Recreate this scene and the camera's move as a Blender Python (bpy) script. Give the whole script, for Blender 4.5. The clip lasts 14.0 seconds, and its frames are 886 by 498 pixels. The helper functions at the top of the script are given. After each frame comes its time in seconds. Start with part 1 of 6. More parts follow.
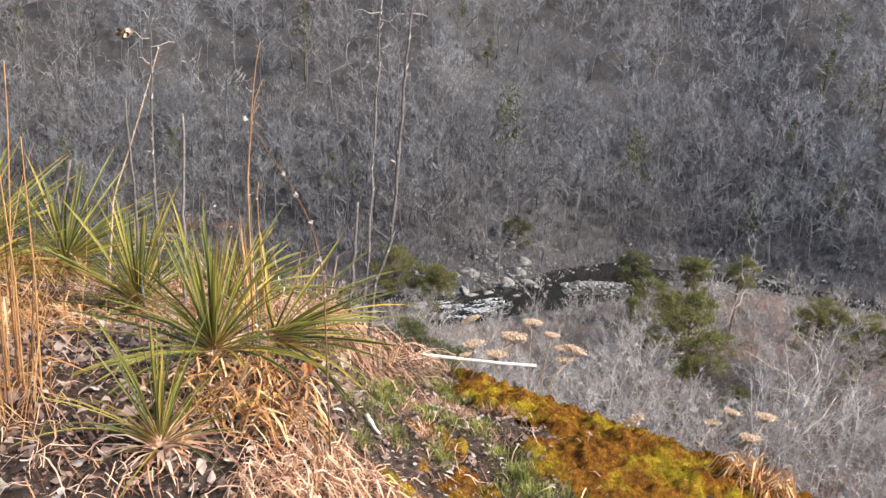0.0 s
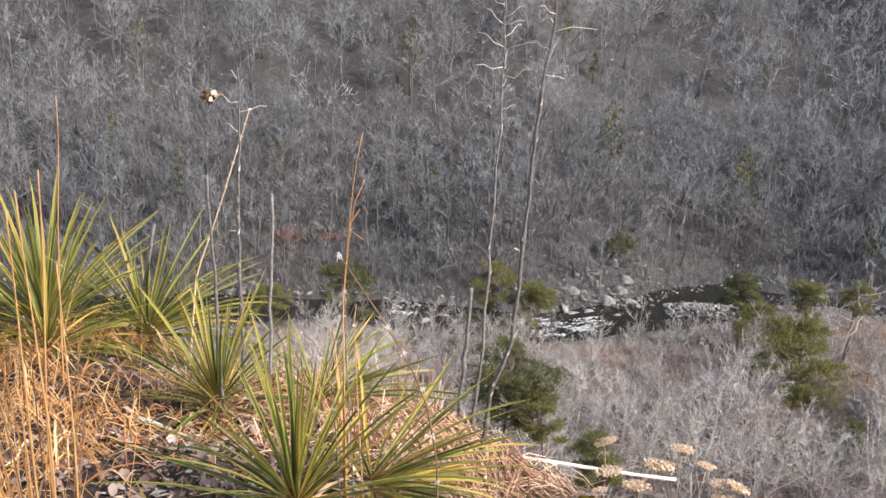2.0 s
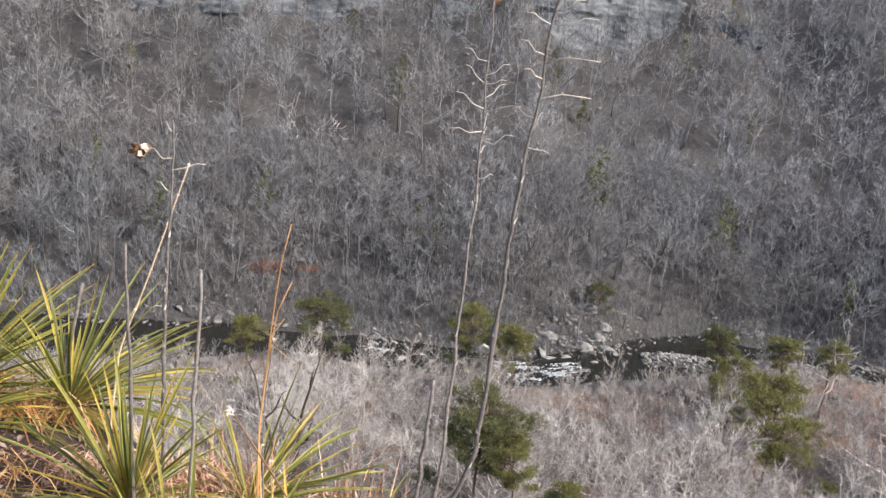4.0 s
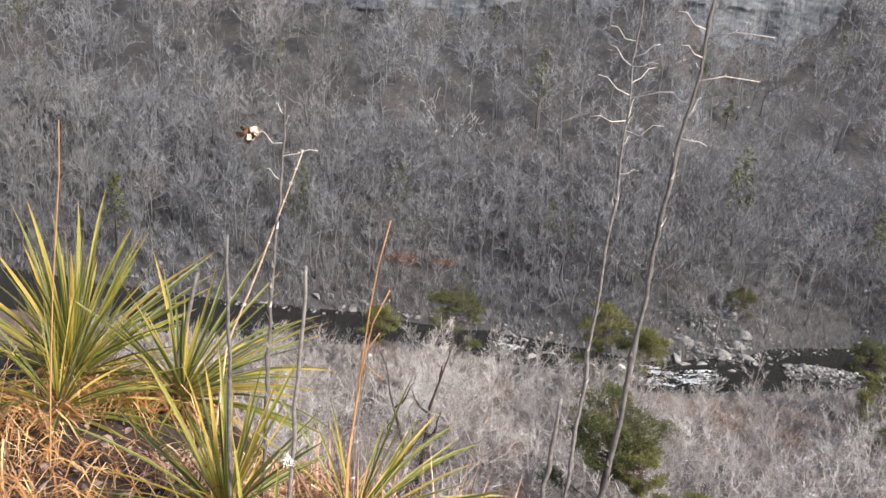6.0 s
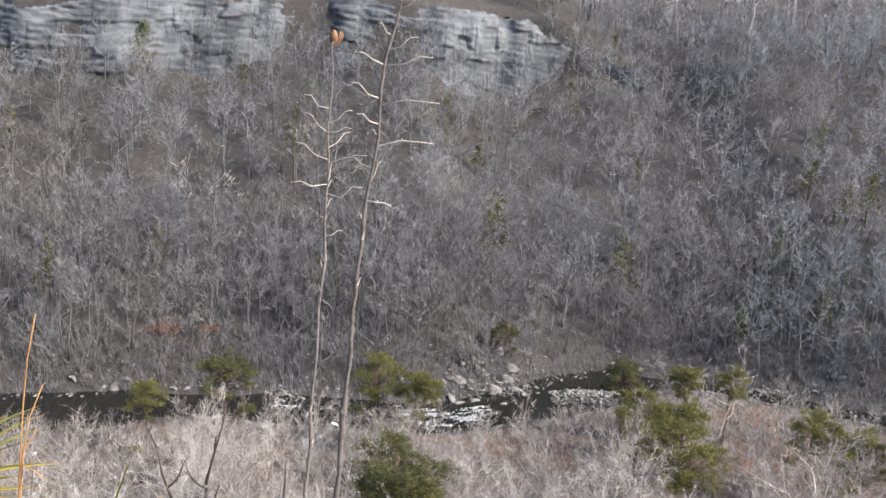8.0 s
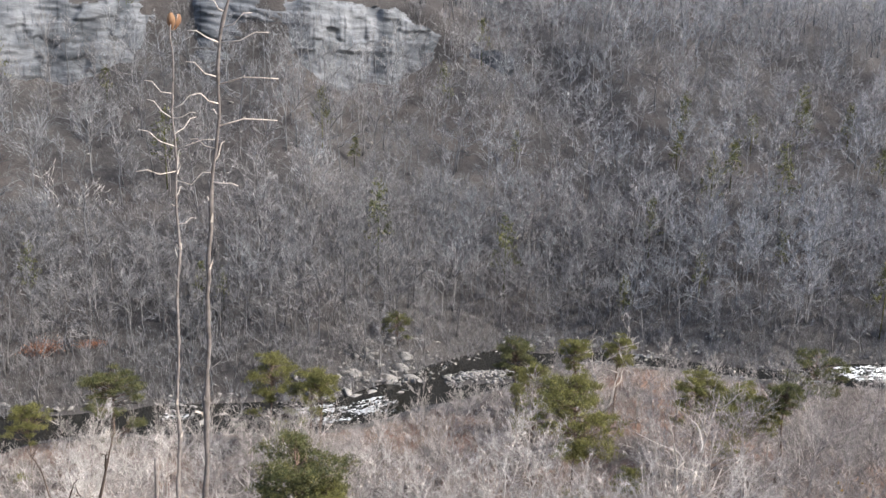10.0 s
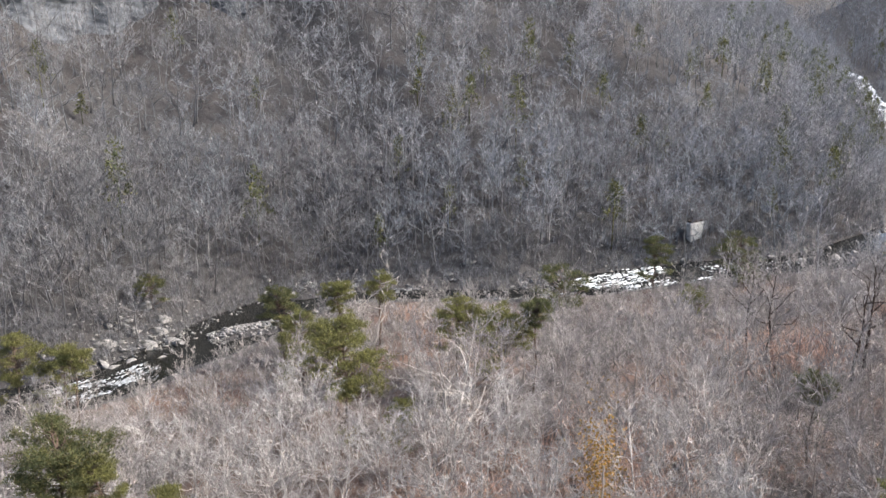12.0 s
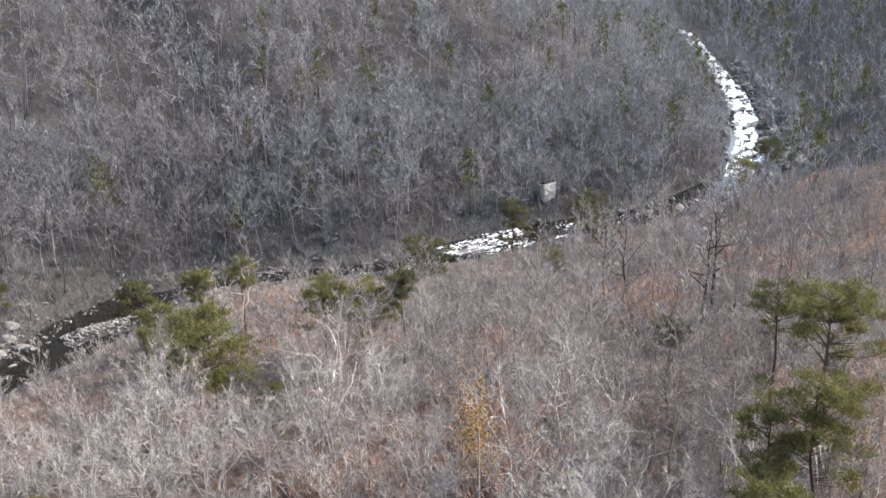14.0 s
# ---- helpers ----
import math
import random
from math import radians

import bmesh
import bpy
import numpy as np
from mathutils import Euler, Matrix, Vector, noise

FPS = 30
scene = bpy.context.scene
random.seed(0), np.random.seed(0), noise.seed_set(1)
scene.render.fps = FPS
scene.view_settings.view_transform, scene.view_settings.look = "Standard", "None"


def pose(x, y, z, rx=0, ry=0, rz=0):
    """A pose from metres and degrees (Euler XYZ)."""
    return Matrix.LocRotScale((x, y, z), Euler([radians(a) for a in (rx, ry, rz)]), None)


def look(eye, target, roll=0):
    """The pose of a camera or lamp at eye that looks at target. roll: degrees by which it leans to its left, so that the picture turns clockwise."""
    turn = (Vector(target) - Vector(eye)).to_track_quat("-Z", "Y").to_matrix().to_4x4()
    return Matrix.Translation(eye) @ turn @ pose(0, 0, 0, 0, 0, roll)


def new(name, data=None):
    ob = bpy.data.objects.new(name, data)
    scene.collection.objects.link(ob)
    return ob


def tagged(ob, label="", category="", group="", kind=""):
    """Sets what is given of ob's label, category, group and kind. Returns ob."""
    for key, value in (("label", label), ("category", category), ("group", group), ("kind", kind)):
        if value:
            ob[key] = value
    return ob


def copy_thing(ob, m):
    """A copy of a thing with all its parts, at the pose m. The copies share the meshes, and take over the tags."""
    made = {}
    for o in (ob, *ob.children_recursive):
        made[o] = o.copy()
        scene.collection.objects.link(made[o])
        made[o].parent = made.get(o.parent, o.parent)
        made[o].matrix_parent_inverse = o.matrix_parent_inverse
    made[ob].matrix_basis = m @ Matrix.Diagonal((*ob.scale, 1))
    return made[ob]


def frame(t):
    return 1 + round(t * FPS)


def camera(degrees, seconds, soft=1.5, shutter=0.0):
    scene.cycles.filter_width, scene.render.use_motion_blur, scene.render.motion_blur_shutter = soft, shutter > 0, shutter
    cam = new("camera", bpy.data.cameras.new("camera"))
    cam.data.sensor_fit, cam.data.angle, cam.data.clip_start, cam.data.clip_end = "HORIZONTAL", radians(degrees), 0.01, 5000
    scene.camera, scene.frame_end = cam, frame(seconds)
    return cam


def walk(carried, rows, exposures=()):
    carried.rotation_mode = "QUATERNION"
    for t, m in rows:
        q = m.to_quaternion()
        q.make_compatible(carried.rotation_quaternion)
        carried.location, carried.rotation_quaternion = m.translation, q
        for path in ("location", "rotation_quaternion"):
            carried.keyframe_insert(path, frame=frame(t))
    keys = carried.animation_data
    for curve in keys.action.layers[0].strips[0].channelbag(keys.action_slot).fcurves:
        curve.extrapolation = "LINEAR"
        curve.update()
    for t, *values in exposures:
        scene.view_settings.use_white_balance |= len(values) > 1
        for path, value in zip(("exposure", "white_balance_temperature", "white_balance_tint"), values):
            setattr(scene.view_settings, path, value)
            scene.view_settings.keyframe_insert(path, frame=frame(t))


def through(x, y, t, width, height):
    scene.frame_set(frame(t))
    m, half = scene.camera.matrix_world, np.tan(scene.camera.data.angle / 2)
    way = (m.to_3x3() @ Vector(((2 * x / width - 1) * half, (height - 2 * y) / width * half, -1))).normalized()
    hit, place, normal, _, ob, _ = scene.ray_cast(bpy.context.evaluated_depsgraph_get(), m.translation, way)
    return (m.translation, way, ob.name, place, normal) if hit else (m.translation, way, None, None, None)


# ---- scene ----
cam = camera(51.85, 14.0, soft=1.5)
walk(cam, [
    (0.0, look((-0.004, -1.633, -0.027), (0.731, 7.747, -3.416), 3.51)),
    (0.5, look((-0.083, -1.457, 0.036), (1.321, 7.937, -3.090), 2.63)),
    (1.0, look((-0.098, -1.257, 0.023), (0.611, 8.190, -3.179), 1.24)),
    (1.5, look((-0.067, -1.052, 0.050), (-0.093, 8.413, -3.179), 3.31)),
    (2.0, look((-0.094, -0.890, 0.065), (-0.452, 8.540, -3.246), 2.71)),
    (2.5, look((-0.104, -0.764, 0.104), (-0.048, 8.714, -3.085), 5.06)),
    (2.7, look((-0.096, -0.691, 0.095), (0.038, 8.786, -3.094), 3.83)),
    (4.8, look((-0.054, -0.251, 0.070), (-0.451, 9.369, -2.632), 7.17)),
    (5.0, look((-0.054, -0.212, 0.057), (-0.522, 9.410, -2.628), 6.97)),
    (5.5, look((-0.045, -0.132, 0.026), (-0.944, 9.391, -2.890), 6.33)),
    (6.0, look((-0.062, -0.054, -0.002), (-1.694, 9.317, -3.085), 5.38)),
    (6.5, look((-0.043, -0.002, 0.001), (-1.875, 9.290, -3.208), 4.99)),
    (7.0, look((-0.000, 0.000, -0.000), (-0.991, 9.447, -3.128), 5.70)),
    (7.5, look((0.062, -0.042, 0.023), (0.062, 9.573, -2.725), 4.78)),
    (8.0, look((0.124, -0.094, 0.059), (0.951, 9.600, -2.253), 4.22)),
    (8.2, look((0.149, -0.110, 0.060), (1.316, 9.545, -2.267), 3.71)),
    (10.3, look((0.222, -0.132, 0.011), (2.539, 9.304, -2.357), 1.32)),
    (10.5, look((0.232, -0.156, 0.020), (2.800, 9.209, -2.368), 1.13)),
    (11.0, look((0.255, -0.180, 0.015), (3.510, 8.938, -2.489), 0.29)),
    (11.5, look((0.245, -0.162, -0.040), (4.153, 8.634, -2.752), -0.38)),
    (12.0, look((0.225, -0.102, -0.074), (4.736, 8.333, -2.987), -0.06)),
    (12.5, look((0.217, -0.050, -0.084), (5.170, 8.027, -3.281), -0.70)),
    (13.0, look((0.223, -0.019, -0.078), (5.502, 7.830, -3.320), -1.09)),
    (13.5, look((0.255, -0.029, -0.083), (5.663, 7.728, -3.337), -1.56)),
    (14.0, look((0.334, -0.087, -0.109), (6.061, 7.456, -3.319), -1.90)),
], exposures=[(0.0, 1.71), (8.2, 1.74), (11.0, 1.85), (14.0, 1.88)])

# ---- light: a low warm sun through thin cloud, and the sky ----
SUN_ELEVATION, SUN_AZIMUTH = 38.0, 114.0     # degrees; azimuth from +y towards +x
world = bpy.data.worlds.new("sky")
scene.world = world
world.use_nodes = True
wn = world.node_tree.nodes
sky = wn.new("ShaderNodeTexSky")
sky.sky_type = "NISHITA"
sky.sun_disc = False
sky.sun_elevation = radians(SUN_ELEVATION)
sky.sun_rotation = radians(SUN_AZIMUTH)
sky.dust_density = 5.0
sky.air_density = 1.0
sky.altitude = 300
wn["Background"].inputs["Strength"].default_value = 0.12
world.node_tree.links.new(sky.outputs[0], wn["Background"].inputs["Color"])
sun = new("sun", bpy.data.lights.new("sun", "SUN"))
sun.data.energy = 2.3
sun.data.angle = radians(3.0)
sun.data.color = (1.0, 0.955, 0.90)
_a, _e = radians(SUN_AZIMUTH), radians(SUN_ELEVATION)
SUN_FROM = Vector((math.sin(_a) * math.cos(_e), math.cos(_a) * math.cos(_e), math.sin(_e)))
sun.matrix_world = look(SUN_FROM * 50, (0, 0, 0))


# ---- materials ----
def material(name, build, rough=0.85, specular=0.2):
    m = bpy.data.materials.new(name)
    m.use_nodes = True
    n, l = m.node_tree.nodes, m.node_tree.links
    b = n["Principled BSDF"]
    b.inputs["Roughness"].default_value = rough
    b.inputs["Specular IOR Level"].default_value = specular
    build(n, l, b)
    return m


def ramp(n, l, value, stops):
    r = n.new("ShaderNodeValToRGB")
    el = r.color_ramp.elements
    while len(el) < len(stops):
        el.new(0.5)
    for e, (p, c) in zip(el, stops):
        e.position, e.color = p, (*c, 1)
    l.new(value, r.inputs[0])
    return r.outputs[0]


def noise_tex(n, l, scale, detail=4, coord="Object", rough=0.6):
    c = n.new("ShaderNodeTexCoord")
    t = n.new("ShaderNodeTexNoise")
    t.inputs["Scale"].default_value = scale
    t.inputs["Detail"].default_value = detail
    t.inputs["Roughness"].default_value = rough
    l.new(c.outputs[coord], t.inputs["Vector"])
    return t.outputs[0]


def mix(n, l, fac, a, b, mode="MIX"):
    m = n.new("ShaderNodeMix")
    m.data_type, m.blend_type = "RGBA", mode
    for sock, v in ((m.inputs[0], fac), (m.inputs[6], a), (m.inputs[7], b)):
        if isinstance(v, (int, float)):
            sock.default_value = v
        elif isinstance(v, tuple):
            sock.default_value = (*v, 1)
        else:
            l.new(v, sock)
    return m.outputs[2]


def bump(n, l, b, height, strength=0.5, distance=0.02):
    k = n.new("ShaderNodeBump")
    k.inputs["Strength"].default_value = strength
    k.inputs["Distance"].default_value = distance
    l.new(height, k.inputs["Height"])
    l.new(k.outputs[0], b.inputs["Normal"])


def attribute(n, name):
    a = n.new("ShaderNodeAttribute")
    a.attribute_name = name
    return a.outputs["Fac"]


def object_random(n):
    return n.new("ShaderNodeObjectInfo").outputs["Random"]


def island_random(n):
    return n.new("ShaderNodeNewGeometry").outputs["Random Per Island"]


def toned(name, stops, source, grain=6.0, grain_mix=0.35, rough=0.9, through=0.0, specular=0.15):
    """A colour that varies from piece to piece (source: object, island or attribute) and by a fine grain on each."""
    def build(n, l, b):
        v = object_random(n) if source == "object" else island_random(n) if source == "island" else attribute(n, source)
        c = ramp(n, l, v, stops)
        g = noise_tex(n, l, grain, 5)
        dark = mix(n, l, grain_mix, c, ramp(n, l, g, [(0.3, (0.35, 0.33, 0.32)), (0.7, (1.0, 1.0, 1.0))]), "MULTIPLY")
        l.new(dark, b.inputs["Base Color"])
        if through:
            t = n.new("ShaderNodeBsdfTranslucent")
            l.new(dark, t.inputs["Color"])
            s = n.new("ShaderNodeMixShader")
            s.inputs[0].default_value = through
            l.new(b.outputs[0], s.inputs[1])
            l.new(t.outputs[0], s.inputs[2])
            l.new(s.outputs[0], n["Material Output"].inputs["Surface"])
    return material(name, build, rough, specular)


def build_leaf_floor(dark, mid, pale, bed):
    """Leaf litter under the woods, with broad beds of redder leaves."""
    def build(n, l, b):
        big = noise_tex(n, l, 0.05, 5)
        fine = noise_tex(n, l, 1.1, 8, rough=0.75)
        c = ramp(n, l, fine, [(0.25, dark), (0.5, mid), (0.75, pale)])
        beds = mix(n, l, 0.5, bed, ramp(n, l, fine, [(0.3, (0.4, 0.4, 0.4)), (0.7, (1, 1, 1))]), "MULTIPLY")
        c = mix(n, l, ramp(n, l, big, [(0.47, (0, 0, 0)), (0.62, (0.85, 0.85, 0.85))]), c, beds)
        l.new(c, b.inputs["Base Color"])
        bump(n, l, b, fine, 0.8, 0.4)
    return build


def build_soil(n, l, b):
    fine = noise_tex(n, l, 38, 8, rough=0.75)
    mid = noise_tex(n, l, 5, 5)
    c = ramp(n, l, fine, [(0.3, (0.014, 0.010, 0.008)), (0.5, (0.040, 0.029, 0.023)), (0.72, (0.14, 0.098, 0.075))])
    c = mix(n, l, ramp(n, l, mid, [(0.42, (0, 0, 0)), (0.66, (0.7, 0.7, 0.7))]), c, (0.07, 0.052, 0.045))
    l.new(c, b.inputs["Base Color"])
    bump(n, l, b, fine, 0.9, 0.02)


def build_rock(low, high, scale, strata=0.0):
    def build(n, l, b):
        v = noise_tex(n, l, scale, 9, rough=0.7)
        c = ramp(n, l, v, [(0.3, low), (0.52, tuple((p + q) / 2 for p, q in zip(low, high))), (0.7, high)])
        s = noise_tex(n, l, scale * 0.16, 3)
        c = mix(n, l, ramp(n, l, s, [(0.45, (0, 0, 0)), (0.7, (0.6, 0.6, 0.6))]), c, (0.10, 0.105, 0.09))
        l.new(c, b.inputs["Base Color"])
        bump(n, l, b, v, 0.9, 0.25 / scale)
    return build


def build_cliff(n, l, b):
    c = n.new("ShaderNodeTexCoord")
    m = n.new("ShaderNodeMapping")
    m.inputs["Scale"].default_value = (0.22, 0.22, 1.3)
    l.new(c.outputs["Object"], m.inputs["Vector"])
    beds = n.new("ShaderNodeTexNoise")
    beds.inputs["Scale"].default_value = 1.0
    beds.inputs["Detail"].default_value = 8
    beds.inputs["Roughness"].default_value = 0.68
    l.new(m.outputs[0], beds.inputs["Vector"])
    stain = noise_tex(n, l, 0.16, 6, rough=0.65)
    col = ramp(n, l, stain, [(0.36, (0.056, 0.063, 0.073)), (0.5, (0.108, 0.117, 0.131)), (0.66, (0.168, 0.176, 0.192))])
    crack = ramp(n, l, beds.outputs[0], [(0.36, (0.30, 0.30, 0.30)), (0.44, (0.9, 0.9, 0.9)), (0.7, (1, 1, 1))])
    up = n.new("ShaderNodeMapping")
    up.inputs["Scale"].default_value = (0.9, 0.9, 0.09)
    l.new(c.outputs["Object"], up.inputs["Vector"])
    joint = n.new("ShaderNodeTexNoise")
    joint.inputs["Scale"].default_value = 1.0
    joint.inputs["Detail"].default_value = 5
    l.new(up.outputs[0], joint.inputs["Vector"])
    split = ramp(n, l, joint.outputs[0], [(0.36, (0.35, 0.36, 0.38)), (0.45, (1, 1, 1))])
    col = mix(n, l, 0.7, col, split, "MULTIPLY")
    l.new(mix(n, l, 0.32, col, crack, "MULTIPLY"), b.inputs["Base Color"])
    bump(n, l, b, beds.outputs[0], 0.55, 0.5)


def build_water(n, l, b):
    b.inputs["Base Color"].default_value = (0.011, 0.011, 0.010, 1)
    b.inputs["Roughness"].default_value = 0.10
    b.inputs["Specular IOR Level"].default_value = 0.5
    w = noise_tex(n, l, 0.7, 5)
    bump(n, l, b, w, 0.22, 0.3)


# white foam colour that also paints the sky glare of the far reach
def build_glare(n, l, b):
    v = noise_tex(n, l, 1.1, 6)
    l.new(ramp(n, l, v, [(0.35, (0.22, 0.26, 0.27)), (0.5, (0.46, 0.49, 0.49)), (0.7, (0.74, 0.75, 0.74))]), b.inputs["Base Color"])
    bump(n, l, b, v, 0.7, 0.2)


def build_foam(n, l, b):
    v = noise_tex(n, l, 1.3, 8, rough=0.7)
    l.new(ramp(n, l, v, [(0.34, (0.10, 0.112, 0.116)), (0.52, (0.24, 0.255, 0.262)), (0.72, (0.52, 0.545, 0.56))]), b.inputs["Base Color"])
    bump(n, l, b, v, 0.35, 0.1)


def build_yucca(n, l, b):
    r = object_random(n)
    mid = ramp(n, l, r, [(0.0, (0.055, 0.074, 0.022)), (0.45, (0.125, 0.138, 0.028)), (0.78, (0.25, 0.22, 0.036)), (1.0, (0.46, 0.30, 0.055))])
    edge = ramp(n, l, attribute(n, "across"), [(0.62, (0, 0, 0)), (1.0, (0.7, 0.7, 0.7))])
    c = mix(n, l, edge, mid, (0.46, 0.40, 0.10))
    tip = ramp(n, l, attribute(n, "along"), [(0.0, (0.75, 0.75, 0.75)), (0.16, (0, 0, 0)), (0.9, (0, 0, 0)), (1.0, (1, 1, 1))])
    c = mix(n, l, tip, c, (0.34, 0.20, 0.07))
    g = noise_tex(n, l, 60, 4)
    c = mix(n, l, 0.3, c, ramp(n, l, g, [(0.35, (0.45, 0.45, 0.4)), (0.65, (1, 1, 1))]), "MULTIPLY")
    l.new(c, b.inputs["Base Color"])
    t = n.new("ShaderNodeBsdfTranslucent")
    l.new(c, t.inputs["Color"])
    s = n.new("ShaderNodeMixShader")
    s.inputs[0].default_value = 0.38
    l.new(b.outputs[0], s.inputs[1])
    l.new(t.outputs[0], s.inputs[2])
    l.new(s.outputs[0], n["Material Output"].inputs["Surface"])


def build_moss(n, l, b):
    big = noise_tex(n, l, 5.0, 4, rough=0.6)
    mid = noise_tex(n, l, 24.0, 6, rough=0.7)
    fine = noise_tex(n, l, 130, 6, rough=0.7)
    c = ramp(n, l, mid, [(0.32, (0.060, 0.022, 0.010)), (0.46, (0.165, 0.066, 0.014)), (0.58, (0.27, 0.125, 0.016)), (0.72, (0.36, 0.21, 0.022))])
    lime = ramp(n, l, mid, [(0.3, (0.14, 0.08, 0.012)), (0.55, (0.34, 0.25, 0.020)), (0.7, (0.46, 0.38, 0.040))])
    c = mix(n, l, ramp(n, l, big, [(0.50, (0, 0, 0)), (0.60, (1, 1, 1))]), c, lime)
    c = mix(n, l, 0.75, c, ramp(n, l, fine, [(0.32, (0.22, 0.19, 0.17)), (0.66, (1.15, 1.15, 1.1))]), "MULTIPLY")
    l.new(c, b.inputs["Base Color"])
    bump(n, l, b, fine, 1.0, 0.02)


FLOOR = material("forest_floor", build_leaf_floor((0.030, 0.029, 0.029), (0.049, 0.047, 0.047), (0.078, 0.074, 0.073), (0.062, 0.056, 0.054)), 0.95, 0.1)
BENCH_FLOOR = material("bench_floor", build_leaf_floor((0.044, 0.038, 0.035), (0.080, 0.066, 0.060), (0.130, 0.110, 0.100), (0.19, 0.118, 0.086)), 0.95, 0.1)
SOIL = material("ledge_soil", build_soil, 0.95, 0.1)
ROCK_FAR = material("canyon_rock", build_cliff, 0.9, 0.2)
ROCK_RIVER = material("river_rock", build_rock((0.085, 0.081, 0.078), (0.31, 0.30, 0.29), 0.8), 0.85, 0.25)
ROCK_NEAR = material("ledge_stone", build_rock((0.20, 0.17, 0.14), (0.46, 0.42, 0.36), 14), 0.9, 0.2)
CONCRETE = material("old_concrete", build_rock((0.46, 0.46, 0.445), (0.68, 0.68, 0.655), 0.9), 0.9, 0.2)
WATER = material("river_water", build_water, 0.1, 0.5)
FOAM = material("white_water", build_foam, 0.7, 0.3)
FOAM_GLARE = material("foam_glare_water", build_glare, 0.6, 0.4)
YUCCA = material("yucca_leaf", build_yucca, 0.5, 0.35)
MOSS = material("orange_moss", build_moss, 1.0, 0.05)


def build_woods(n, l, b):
    # tone: bark brightness, with the painted haze of distant trees in it
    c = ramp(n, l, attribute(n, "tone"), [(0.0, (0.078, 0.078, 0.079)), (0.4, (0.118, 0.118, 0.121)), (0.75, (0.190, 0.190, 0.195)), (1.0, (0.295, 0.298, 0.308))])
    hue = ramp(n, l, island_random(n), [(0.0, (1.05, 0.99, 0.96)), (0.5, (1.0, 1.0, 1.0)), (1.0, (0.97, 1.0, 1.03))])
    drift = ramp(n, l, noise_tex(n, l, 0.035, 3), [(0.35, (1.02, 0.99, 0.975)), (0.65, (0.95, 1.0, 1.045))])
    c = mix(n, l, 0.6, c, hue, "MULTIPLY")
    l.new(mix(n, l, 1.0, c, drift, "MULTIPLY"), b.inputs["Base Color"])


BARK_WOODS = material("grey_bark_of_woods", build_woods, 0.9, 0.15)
BARK = toned("grey_bark", [(0.0, (0.24, 0.215, 0.20)), (0.5, (0.40, 0.365, 0.345)), (1.0, (0.58, 0.545, 0.52))], "object", 3.0, 0.45)
TWIG = toned("bare_twigs", [(0.0, (0.125, 0.116, 0.109)), (0.35, (0.21, 0.195, 0.184)), (0.7, (0.32, 0.300, 0.283)), (1.0, (0.46, 0.443, 0.423))], "object", 2.0, 0.15)
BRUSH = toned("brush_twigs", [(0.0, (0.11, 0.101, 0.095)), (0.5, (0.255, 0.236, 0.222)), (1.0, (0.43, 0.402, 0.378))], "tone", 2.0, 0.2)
PALE_BARK = toned("pale_sycamore_bark", [(0.0, (0.40, 0.365, 0.33)), (1.0, (0.52, 0.485, 0.45))], "object", 1.2, 0.55)
DARK_BARK = toned("dark_bark", [(0.0, (0.055, 0.042, 0.036)), (1.0, (0.09, 0.07, 0.06))], "object", 2.0, 0.4)
PINE_BARK = toned("pine_bark", [(0.0, (0.10, 0.07, 0.055)), (1.0, (0.17, 0.125, 0.10))], "object", 3.0, 0.5)
NEEDLES = toned("pine_needles", [(0.0, (0.088, 0.100, 0.044)), (0.5, (0.152, 0.152, 0.058)), (1.0, (0.25, 0.232, 0.078))], "island", 0.35, 0.4, 0.7, 0.4)
NEEDLES_DARK = toned("dark_needles", [(0.0, (0.062, 0.074, 0.038)), (0.6, (0.100, 0.108, 0.048)), (1.0, (0.17, 0.162, 0.060))], "island", 0.35, 0.4, 0.7, 0.35)
RUSSET = toned("russet_leaves", [(0.0, (0.16, 0.075, 0.050)), (0.6, (0.24, 0.12, 0.08)), (1.0, (0.33, 0.18, 0.12))], "island", 0.8, 0.3, 0.8, 0.3)
THATCH = toned("grey_thatch", [(0.0, (0.05, 0.030, 0.022)), (0.4, (0.13, 0.074, 0.050)), (0.75, (0.25, 0.155, 0.108)), (1.0, (0.44, 0.34, 0.26))], "island", 25, 0.3, 0.8, 0.15)
RED_BRUSH = toned("reddish_brush", [(0.0, (0.30, 0.19, 0.145)), (1.0, (0.50, 0.34, 0.265))], "tone", 2.0, 0.2)
MOSS_FUR = toned("moss_fibres", [(0.0, (0.10, 0.042, 0.014)), (0.5, (0.20, 0.10, 0.018)), (1.0, (0.36, 0.27, 0.04))], "island", 6, 0.5, 1.0, 0.25)
AMBER = toned("amber_leaves", [(0.0, (0.20, 0.13, 0.03)), (0.6, (0.33, 0.20, 0.045)), (1.0, (0.42, 0.22, 0.09))], "island", 0.8, 0.3, 0.8, 0.3)
STRAW = toned("pale_straw", [(0.0, (0.17, 0.080, 0.043)), (0.35, (0.38, 0.205, 0.122)), (0.7, (0.59, 0.375, 0.245)), (1.0, (0.74, 0.56, 0.42))], "island", 25, 0.3, 0.75, 0.2)
BLUESTEM = toned("orange_grass", [(0.0, (0.21, 0.092, 0.038)), (0.4, (0.40, 0.20, 0.075)), (0.75, (0.57, 0.34, 0.155)), (1.0, (0.68, 0.50, 0.30))], "island", 25, 0.3, 0.7, 0.25)
